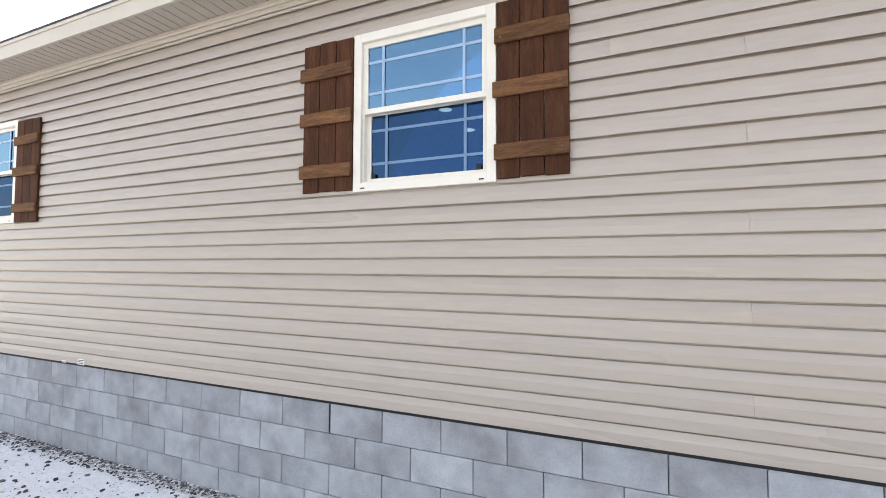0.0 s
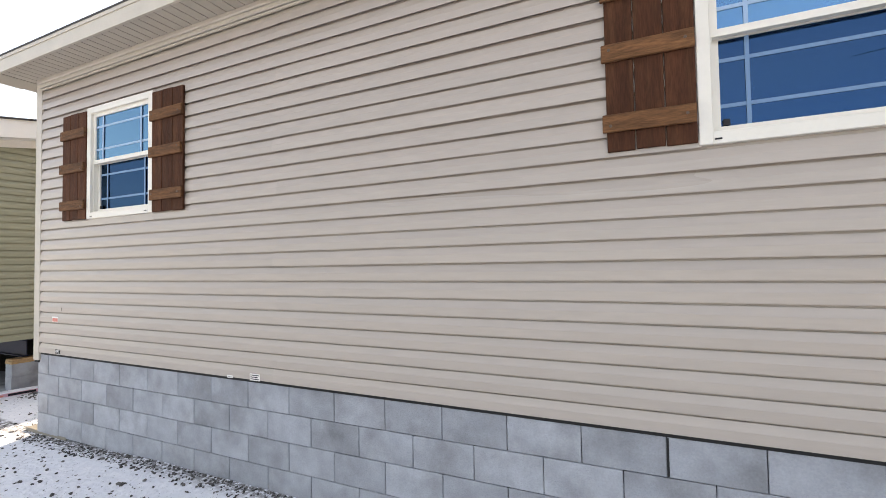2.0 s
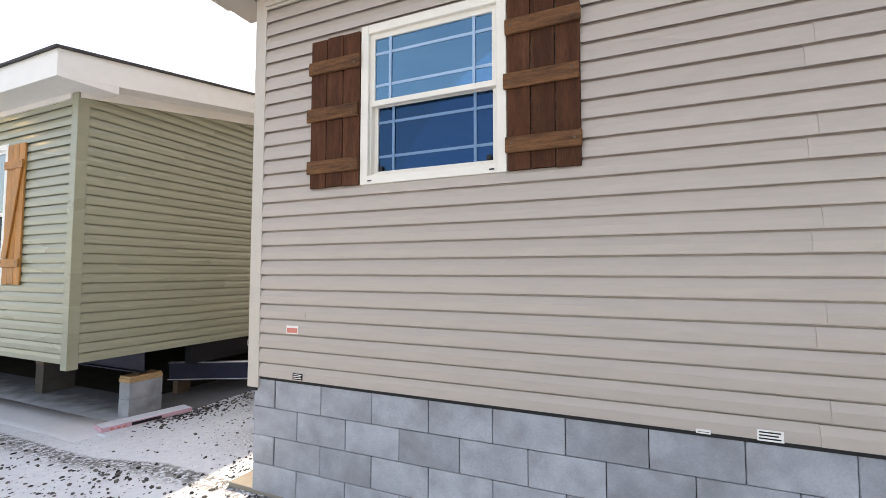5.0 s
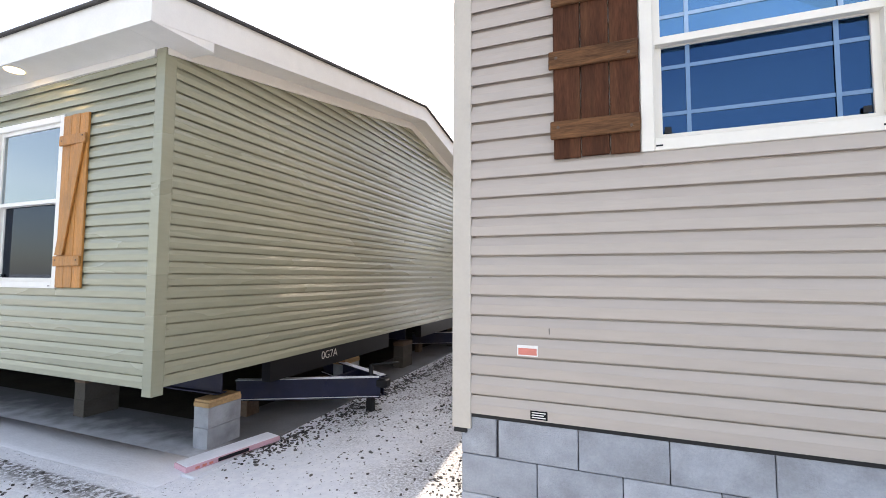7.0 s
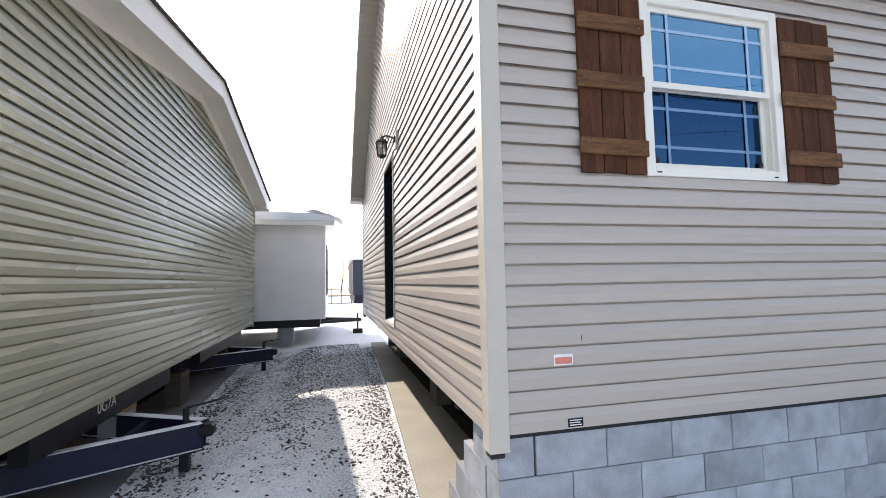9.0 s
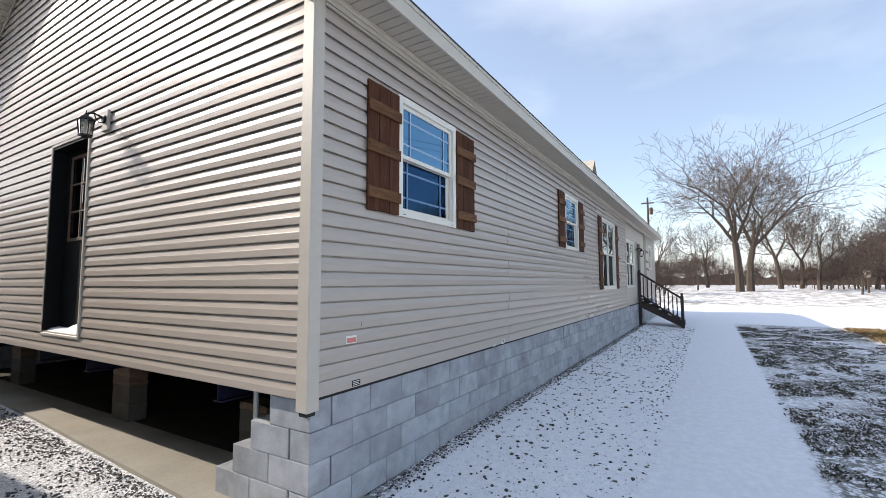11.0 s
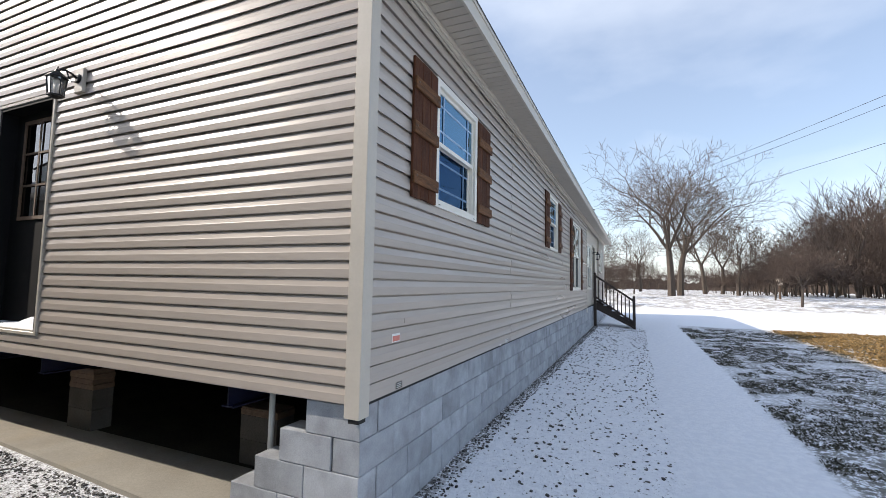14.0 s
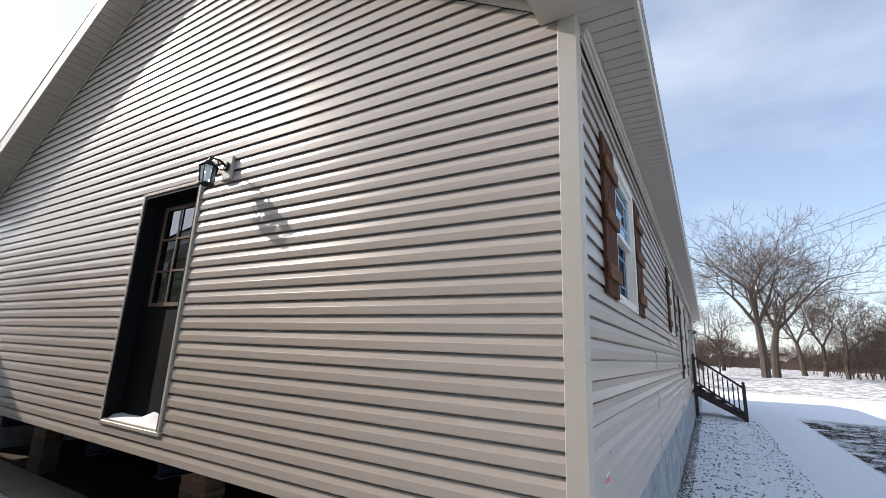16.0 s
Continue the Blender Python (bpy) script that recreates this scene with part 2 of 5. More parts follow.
def thing(name, at, label, category, group="", kind=""):
    ob = new(name)
    ob.empty_display_size = 0.1
    ob.matrix_basis = at if isinstance(at, Matrix) else Matrix.Translation(at)
    return tagged(ob, label, category, group, kind)


def tube(bm, pts, r, sides=8, cap=True):
    """A round bar along points; r is one radius or one for each point."""
    rings = []
    pts = [Vector(p) for p in pts]
    for i, p in enumerate(pts):
        d = (pts[min(i + 1, len(pts) - 1)] - pts[max(i - 1, 0)]).normalized()
        u = d.orthogonal().normalized()
        w = d.cross(u)
        rad = r[i] if isinstance(r, (list, tuple)) else r
        rings.append([bm.verts.new(p + rad * (math.cos(2 * math.pi * k / sides) * u + math.sin(2 * math.pi * k / sides) * w)) for k in range(sides)])
    for a, b in zip(rings, rings[1:]):
        for k in range(sides):
            bm.faces.new((a[k], a[(k + 1) % sides], b[(k + 1) % sides], b[k]))
    if cap:
        bm.faces.new(rings[0][::-1])
        bm.faces.new(rings[-1])


def lathe(bm, profile, centre=(0, 0, 0), sides=12):
    """A turned body from (radius, height) pairs round an upright axis."""
    rings = [[bm.verts.new((centre[0] + r * math.cos(2 * math.pi * k / sides), centre[1] + r * math.sin(2 * math.pi * k / sides), centre[2] + z)) for k in range(sides)] for r, z in profile]
    for a, b in zip(rings, rings[1:]):
        for k in range(sides):
            bm.faces.new((a[k], a[(k + 1) % sides], b[(k + 1) % sides], b[k]))
    bm.faces.new(rings[0][::-1])
    bm.faces.new(rings[-1])


def prism(bm, outline, axis, a, b):
    """A flat outline pushed out along an axis from a to b. The outline lies in the other two axes, in their order."""
    def at(p, v):
        c = list(p)
        c.insert(axis, v)
        return bm.verts.new(c)
    lo, hi = [at(p, a) for p in outline], [at(p, b) for p in outline]
    bm.faces.new(lo[::-1])
    bm.faces.new(hi)
    for i in range(len(outline)):
        j = (i + 1) % len(outline)
        bm.faces.new((lo[i], lo[j], hi[j], hi[i]))


COURSE = 0.1045


def course_bm(u0, u1, cut0=0.0, cut1=0.0, proud=0.0, h=COURSE):
    """One course of vinyl siding in its own frame: u along the wall, -v outwards, w up from the course's foot. cut0, cut1: how much shorter the top is at each end."""
    bm = bmesh.new()
    prof = [(0.0115, 0.011), (-0.0135, 0.011), (-0.0143, 0.0005), (-0.0165, 0.0), (-0.0168, 0.004), (-0.0158, 0.050), (-0.0140, 0.055), (-0.0045, h - 0.013), (-0.0030, h - 0.0115), (0.0095, h - 0.0115), (0.0095, h + 0.009), (0.0115, h + 0.009)]
    ends = []
    for u, cut in ((u0, cut0), (u1, -cut1)):
        ends.append([bm.verts.new((u + cut * min(1.0, w / h), v - proud, w)) for v, w in prof])
    k = len(prof)
    for i in range(k):
        bm.faces.new((ends[0][i], ends[0][(i + 1) % k], ends[1][(i + 1) % k], ends[1][i]))
    bm.faces.new(ends[0][::-1])
    bm.faces.new(ends[1])
    return bm


def side_wall(name, base, n, frame_m, span, holes, mat, seams=(), parent=None, h=COURSE):
    """Siding boards under a wall object. frame_m: from (u, v, w) to the world; span(w0, w1): the ends at foot and top of a course; holes: (u0, w0, u1, w1)."""
    for i in range(n):
        w0, w1 = base + i * h, base + (i + 1) * h
        a0, a1, b0, b1 = span(w0, w1)
        if b0 - a0 < 0.05:
            continue
        cuts = [(a0, b0)]
        for u0, h0, u1, h1 in holes:
            if min(w1, h1) - max(w0, h0) > 0.022:
                cuts = [c for s, e in cuts for c in ((s, min(e, u0)), (max(s, u1), e)) if c[1] - c[0] > 0.01]
                # what is left of the course under and over the opening
                for z0, z1, v in ((0.0, h0 - w0 - 0.013, -0.0165), (h1 - w0 + 0.013, h - 0.0115, -0.008)):
                    if z1 - z0 > 0.008 and z0 < h:
                        bm = bmesh.new()
                        quad_box(bm, u0 - 0.005, v, z0, u1 + 0.005, 0.0115, z1)
                        part("siding_board", bm, mat, parent).matrix_basis = frame_m @ Matrix.Translation((0, 0, w0))
        for s, e in cuts:
            joints = [s] + [u for u, row in seams if row % 4 == i % 4 and s + 0.2 < u < e - 0.2] + [e]
            for j, (p, q) in enumerate(zip(joints, joints[1:])):
                c0 = (a1 - a0) if p == a0 else 0.0
                c1 = (b0 - b1) if q == b0 else 0.0
                if a1 > b1:
                    c0 = c1 = (b0 - a0) / 2 - 0.002
                bm = course_bm(p, q + (0.02 if q != e else 0), c0, c1, 0.004 * (j % 2), h)
                ob = part("siding_board", bm, mat, parent)
                ob.matrix_basis = frame_m @ Matrix.Translation((0, 0, w0))


def wall_boxes(bm, u0, u1, z0, z1, v0, v1, holes):
    """A wall's body with openings through it, as butted boxes in (u, v, w)."""
    us = sorted({u0, u1, *[h[0] for h in holes], *[h[2] for h in holes]})
    for a, b in zip(us, us[1:]):
        zs = [z0]
        for h in sorted(holes, key=lambda h: h[1]):
            if h[0] <= a + 1e-6 and h[2] >= b - 1e-6:
                zs += [h[1], h[3]]
        zs.append(z1)
        for c, d in zip(zs[::2], zs[1::2]):
            if d - c > 1e-4:
                quad_box(bm, a, v0, c, b, v1, d)


def snow_dusted(mat, lo, hi):
    """Blown snow over a surface, thinning out from y = lo to y = hi with a ragged edge."""
    n, l = mat.node_tree.nodes, mat.node_tree.links
    b = n["Principled BSDF"]
    geo, sep, nz = n.new("ShaderNodeNewGeometry"), n.new("ShaderNodeSeparateXYZ"), n.new("ShaderNodeTexNoise")
    nz.inputs["Scale"].default_value, nz.inputs["Detail"].default_value = 5.0, 8
    l.new(geo.outputs["Position"], sep.inputs[0])
    l.new(geo.outputs["Position"], nz.inputs["Vector"])
    add = n.new("ShaderNodeMath")
    add.operation = "MULTIPLY_ADD"
    add.inputs[1].default_value = 0.7
    l.new(nz.outputs[0], add.inputs[0])
    l.new(sep.outputs[1], add.inputs[2])
    rng = n.new("ShaderNodeMapRange")
    rng.interpolation_type = "SMOOTHSTEP"
    rng.inputs["From Min"].default_value, rng.inputs["From Max"].default_value = lo + 0.35, hi + 0.35
    rng.inputs["To Min"].default_value, rng.inputs["To Max"].default_value = 0.9, 0.0
    l.new(add.outputs[0], rng.inputs["Value"])
    mx = n.new("ShaderNodeMix")
    mx.data_type = "RGBA"
    l.new(rng.outputs[0], mx.inputs[0])
    l.new(b.inputs["Base Color"].links[0].from_socket, mx.inputs[6])
    mx.inputs[7].default_value = (0.80, 0.82, 0.86, 1)
    l.new(mx.outputs[2], b.inputs["Base Color"])


snow_dusted(GREY_SLAB, 0.55, 1.30)


# ---- ground ----
def ground_material():
    """Snow over gravel, a snowed-over path, winter lawn and dry grass, laid out in plan."""
    m = bpy.data.materials.new("snowy_ground")
    m.use_nodes = True
    n, l = m.node_tree.nodes, m.node_tree.links
    b = n["Principled BSDF"]
    b.inputs["Roughness"].default_value, b.inputs["Specular IOR Level"].default_value = 0.85, 0.25
    geo = n.new("ShaderNodeNewGeometry")
    sep = n.new("ShaderNodeSeparateXYZ")
    l.new(geo.outputs["Position"], sep.inputs[0])

    def noise_tex(sc, detail=4, rough=0.55):
        t = n.new("ShaderNodeTexNoise")
        t.inputs["Scale"].default_value, t.inputs["Detail"].default_value, t.inputs["Roughness"].default_value = sc, detail, rough
        l.new(geo.outputs["Position"], t.inputs["Vector"])
        return t.outputs[0]

    def step(src, lo, hi):
        r = n.new("ShaderNodeMapRange")
        r.interpolation_type = "SMOOTHSTEP"
        r.inputs["From Min"].default_value, r.inputs["From Max"].default_value = lo, hi
        l.new(src, r.inputs["Value"])
        return r.outputs[0]

    def op(kind, a, c):
        x = n.new("ShaderNodeMath")
        x.operation = kind
        for i, v in enumerate((a, c)):
            if isinstance(v, (int, float)):
                x.inputs[i].default_value = v
            else:
                l.new(v, x.inputs[i])
        return x.outputs[0]

    def mix(fac, a, c):
        x = n.new("ShaderNodeMix")
        x.data_type = "RGBA"
        l.new(fac, x.inputs[0])
        for i, v in ((6, a), (7, c)):
            if isinstance(v, tuple):
                x.inputs[i].default_value = (*v, 1)
            else:
                l.new(v, x.inputs[i])
        return x.outputs[2]
    wob = op("MULTIPLY", op("SUBTRACT", noise_tex(0.9), 0.5), 0.6)
    fine_wob = op("MULTIPLY", op("SUBTRACT", noise_tex(7), 0.5), 0.35)
    yy = op("ADD", op("ADD", sep.outputs[1], wob), fine_wob)
    yfine = op("ADD", sep.outputs[1], op("MULTIPLY", fine_wob, 0.6))
    xx = op("ADD", sep.outputs[0], op("MULTIPLY", wob, 2.0))
    snow = mix(step(noise_tex(14, 6), 0.35, 0.7), (0.80, 0.82, 0.86), (0.88, 0.895, 0.92))
    gravel = mix(step(noise_tex(60, 5), 0.35, 0.65), (0.085, 0.083, 0.082), (0.33, 0.325, 0.32))
    lawn = mix(step(noise_tex(30, 5), 0.35, 0.65), (0.055, 0.055, 0.045), (0.15, 0.14, 0.11))
    straw = mix(step(noise_tex(18, 5), 0.3, 0.7), (0.20, 0.13, 0.06), (0.34, 0.25, 0.12))
    # how bare each stretch is
    patchy = step(noise_tex(2.4, 4), 0.36, 0.62)
    alley = op("MULTIPLY", step(noise_tex(42, 7, 0.72), 0.47, 0.56), op("MAXIMUM", op("MULTIPLY", step(sep.outputs[1], 0.6, 2.2), op("ADD", 0.15, op("MULTIPLY", patchy, 0.5))), op("MULTIPLY", step(yy, 2.2, 4.2), op("ADD", 0.55, op("MULTIPLY", patchy, 0.4)))))
    by_slab = op("MULTIPLY", op("MULTIPLY", step(noise_tex(42, 7, 0.72), 0.45, 0.54), step(xx, -1.3, -0.45)), op("MULTIPLY", step(sep.outputs[1], 0.2, 1.0), 0.7))
    alley = op("MAXIMUM", alley, by_slab)
    alley = op("MULTIPLY", alley, op("SUBTRACT", 1.0, step(yy, 8.6, 10.4)))
    front = op("MULTIPLY", step(noise_tex(34, 6, 0.65), 0.61, 0.68), op("MULTIPLY", step(yfine, -1.85, -1.70), op("SUBTRACT", 1.0, step(sep.outputs[0], 17, 19))))
    edge = op("MULTIPLY", step(noise_tex(30, 5, 0.6), 0.40, 0.55), op("MULTIPLY", step(sep.outputs[1], -0.22, -0.02), op("SUBTRACT", 1.0, step(sep.outputs[1], 0.05, 0.1))))
    bare = op("MAXIMUM", op("MAXIMUM", alley, front), edge)
    col = mix(bare, snow, gravel)
    on_lawn = op("MULTIPLY", op("SUBTRACT", 1.0, step(yfine, -3.06, -2.92)), op("SUBTRACT", 1.0, step(xx, 17.5, 18.5)))
    lawn_bare = op("MULTIPLY", op("MAXIMUM", step(noise_tex(15, 8, 0.75), 0.44, 0.51), 0.0), on_lawn)
    lawn_bare = op("MULTIPLY", lawn_bare, op("ADD", 0.42, op("MULTIPLY", step(noise_tex(0.8, 5), 0.38, 0.56), 0.58)))
    col = mix(op("MULTIPLY", lawn_bare, 0.9), col, lawn)
    dry = op("MULTIPLY", op("MULTIPLY", op("SUBTRACT", 1.0, step(yy, -6.6, -5.2)), step(sep.outputs[0], 7.5, 10.5)), op("SUBTRACT", 1.0, step(xx, 17.5, 18.6)))
    dry = op("MULTIPLY", dry, step(noise_tex(2.2, 6), 0.36, 0.5))
    col = mix(dry, col, straw)
    far = op("MULTIPLY", step(xx, 27.0, 29.5), step(noise_tex(1.6, 9, 0.75), 0.40, 0.58))
    col = mix(op("MULTIPLY", far, 0.8), col, (0.20, 0.17, 0.13))
    l.new(col, b.inputs["Base Color"])
    bp = n.new("ShaderNodeBump")
    bp.inputs["Strength"].default_value, bp.inputs["Distance"].default_value = 0.6, 0.03
    l.new(op("ADD", noise_tex(28, 6, 0.6), op("MULTIPLY", bare, 0.25)), bp.inputs["Height"])
    l.new(bp.outputs[0], b.inputs["Normal"])
    return m


def smooth_step(a, b, x):
    t = min(1.0, max(0.0, (x - a) / (b - a)))
    return t * t * (3 - 2 * t)


def ground_z(x, y):
    """Height of the ground: level by the houses, rising slowly to the wood."""
    d = math.hypot(max(0.0, x), min(0.0, y + 2))
    z = -0.02 + 0.9 * smooth_step(18, 50, d)
    z -= 0.13 * smooth_step(-0.9, -2.2, x) * smooth_step(-2.6, -0.6, y)
    z += 0.05 * smooth_step(0.6, 2.0, x) * smooth_step(-1.2, -0.4, y) * smooth_step(0.2, 0.0, y)
    return z


def build_ground():
    bm = bmesh.new()
    xs = sorted({*[i * 0.5 for i in range(-14, 60)], *[30 + i * 3 for i in range(1, 15)], -7.5, -15, -40, -120, -400, -1500, 90, 130, 300, 800, 2000})
    ys = sorted({*[i * 0.5 for i in range(-40, 26)], *[-20 - i * 3 for i in range(1, 15)], 13, 16, 20, 30, 60, 150, 500, 1800, -80, -130, -300, -800, -2000})
    grid = []
    for x in xs:
        row = []
        for y in ys:
            j = 0.012 * noise.noise((x * 1.7, y * 1.7, 3)) if abs(x) < 30 and abs(y) < 25 else 0
            row.append(bm.verts.new((x, y, ground_z(x, y) + j)))
        grid.append(row)
    for i in range(len(xs) - 1):
        for j in range(len(ys) - 1):
            bm.faces.new((grid[i][j], grid[i + 1][j], grid[i + 1][j + 1], grid[i][j + 1]))
    ob = part("ground", bm, ground_material(), None, "snow-dusted gravel, path and winter lawn", True)
    tagged(ob, category="ground", kind="structure")


build_ground()

# ---- beige house: shell ----
LENGTH, DEPTH = 21.6, 9.3
EAVE = 3.615
PITCH = 0.61
BASE = 0.80
RIDGE_Y = DEPTH / 2
FRONT_COURSES = 26
FIRST_COURSE = 0.812
WIN_A = (0.95, 2.14, 1.915, 3.18)
WIN_B = (6.02, 2.19, 6.965, 3.21)
WIN_C = (9.27, 1.40, 11.00, 3.17)
RECESS = 12.95
front_m = Matrix.Identity(4)
gable_m = Matrix(((0, 1, 0, 0), (-1, 0, 0, 0), (0, 0, 1, 0), (0, 0, 0, 1)))   # u runs to -y, -v to -x


def solid_front():
    bm = bmesh.new()
    wall_boxes(bm, 0.02, RECESS, BASE, EAVE + 0.05, 0.012, 0.14, [WIN_A, WIN_B, WIN_C])
    return tagged(part("wall_front", bm, SIDING, None, "beige vinyl lap siding on the long wall"), category="wall", kind="structure")


wall_front = solid_front()
side_wall("front", FIRST_COURSE, FRONT_COURSES, front_m, lambda w0, w1: (0.075, 0.075, RECESS - 0.06, RECESS - 0.06), [WIN_A, WIN_B, WIN_C], SIDING,
          [(3.30, 0), (3.34, 1), (8.18, 2), (7.59, 3), (11.6, 0), (11.2, 2)], parent=wall_front)


bm = bmesh.new()
quad_box(bm, 0.085, -0.008, 0.812, RECESS - 0.06, 0.012, 0.826)
part("starter_strip", bm, SIDING, wall_front, "beige starter strip under the siding")


def gable_span(w0, w1):
    """Ends of a course on the gable, in u = -y."""
    def inset(w):
        return max(0.0, (w - (EAVE + 0.01)) / PITCH)
    a, b = -DEPTH + 0.07, -0.07
    i0, i1 = inset(w0), inset(w1)
    return a + i0, a + i1, b - i0, b - i1


GDOOR = (-4.36, 1.0, -3.37, 3.19)
bm = bmesh.new()
top_z = EAVE
prism(bm, [(0.02, BASE), (3.39, BASE), (3.39, top_z + PITCH * 3.34), (0.02, top_z)], 0, 0.012, 0.14)
prism(bm, [(4.34, BASE), (DEPTH - 0.02, BASE), (DEPTH - 0.02, top_z), (RIDGE_Y, top_z + PITCH * (RIDGE_Y - 0.05)), (4.34, top_z + PITCH * 4.29)], 0, 0.012, 0.14)
prism(bm, [(3.39, BASE), (4.34, BASE), (4.34, 1.02), (3.39, 1.02)], 0, 0.012, 0.14)
prism(bm, [(3.39, 3.17), (4.34, 3.17), (4.34, top_z + PITCH * 4.29), (3.39, top_z + PITCH * 3.34)], 0, 0.012, 0.14)
wall_gable = tagged(part("wall_gable", bm, SIDING, None, "beige vinyl lap siding on the gable end"), category="wall", kind="structure")
bm = bmesh.new()
quad_box(bm, -0.008, 0.085, 0.812, 0.012, DEPTH - 0.085, 0.826)
part("starter_strip", bm, SIDING, wall_gable, "beige starter strip under the siding")
side_wall("gable", FIRST_COURSE, 55, gable_m, gable_span, [GDOOR], SIDING, [], parent=wall_gable)

bm = bmesh.new()
quad_box(bm, 0.14, DEPTH - 0.14, BASE, LENGTH, DEPTH - 0.01, EAVE + 0.04)
tagged(part("wall_back", bm, SIDING, None, "beige back wall"), category="wall", kind="structure")
bm = bmesh.new()
quad_box(bm, LENGTH - 0.13, 0.4, BASE, LENGTH, DEPTH - 0.14, EAVE + 0.04)
tagged(part("wall_end", bm, SIDING, None, "beige far end wall"), category="wall", kind="structure")
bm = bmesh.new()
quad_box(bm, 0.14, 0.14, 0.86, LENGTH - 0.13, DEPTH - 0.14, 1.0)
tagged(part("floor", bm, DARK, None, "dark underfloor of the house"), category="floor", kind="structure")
bm = bmesh.new()
quad_box(bm, 0.14, 0.14, 3.42, LENGTH - 0.13, DEPTH - 0.14, 3.5)
tagged(part("ceiling", bm, INNER, None, "plain white room ceiling"), category="ceiling", kind="structure")
bm = bmesh.new()
quad_box(bm, 3.9, 0.14, 1.0, 4.0, DEPTH - 0.14, 3.42)
quad_box(bm, 0.14, 4.4, 1.0, 3.9, 4.5, 3.42)
quad_box(bm, 4.0, 4.4, 1.0, LENGTH - 0.13, 4.5, 3.42)
tagged(part("wall_inner", bm, INNER, None, "pale inner partition walls"), category="wall", kind="structure")


def corner_post(x, y, z0, z1, sx, sy, mat, label, w=0.085):
    """Outside corner trim: two flanges with a return, open below, with a dark foot."""
    t = thing("corner_post", (x, y, z0), label, "corner trim", kind="structure")
    bm = bmesh.new()
    o, i = -0.02, 0.008
    prism(bm, [(o * sx, o * sy), (w * sx, o * sy), (w * sx, i * sy), (i * sx, i * sy), (i * sx, w * sy), (o * sx, w * sy)], 2, 0, z1 - z0)
    bevelled(bm, 0.003)
    part("post", bm, mat, t)
    bm = bmesh.new()
    quad_box(bm, *sorted((-0.012 * sx, 0.06 * sx))[:1], min(-0.012 * sy, 0.06 * sy), -0.025, max(-0.012 * sx, 0.06 * sx), max(-0.012 * sy, 0.06 * sy), 0.0)
    part("foam_plug", bm, DARK, t, "black foam plug under the trim")
    return t


corner_post(0, 0, 0.73, EAVE + 0.01, 1, 1, TRIM, "beige vinyl corner post, open at its foot")
corner_post(0, DEPTH, 0.73, EAVE + 0.01, 1, -1, TRIM, "beige vinyl corner post at the back")
corner_post(RECESS, 0, 0.66, EAVE + 0.01, -1, 1, TRIM, "beige vinyl corner post beside the entry bay")

# recessed entry
bm = bmesh.new()
DOOR2 = (15.75, 1.0, 16.66, 3.05)
WIN_D = (13.35, 1.40, 15.05, 2.98)
wall_boxes(bm, RECESS, 18.0, BASE, EAVE - 0.002, 0.06, 0.18, [DOOR2, WIN_D])
quad_box(bm, RECESS - 0.12, 0.142, BASE, RECESS - 0.001, 0.3, EAVE - 0.002)
quad_box(bm, 18.001, 0.012, BASE, 18.12, 0.3, EAVE - 0.002)
wall_boxes(bm, 18.12, LENGTH, BASE, EAVE + 0.05, 0.012, 0.14, [(19.0, 2.14, 19.95, 3.17)])
wall_entry = tagged(part("wall_entry", bm, TRIM, None, "smooth beige wall of the entry bay"), category="wall", kind="structure")
side_wall("end", FIRST_COURSE, FRONT_COURSES, front_m, lambda w0, w1: (18.1, 18.1, LENGTH, LENGTH), [(19.0, 2.14, 19.95, 3.17)], SIDING, parent=wall_entry)


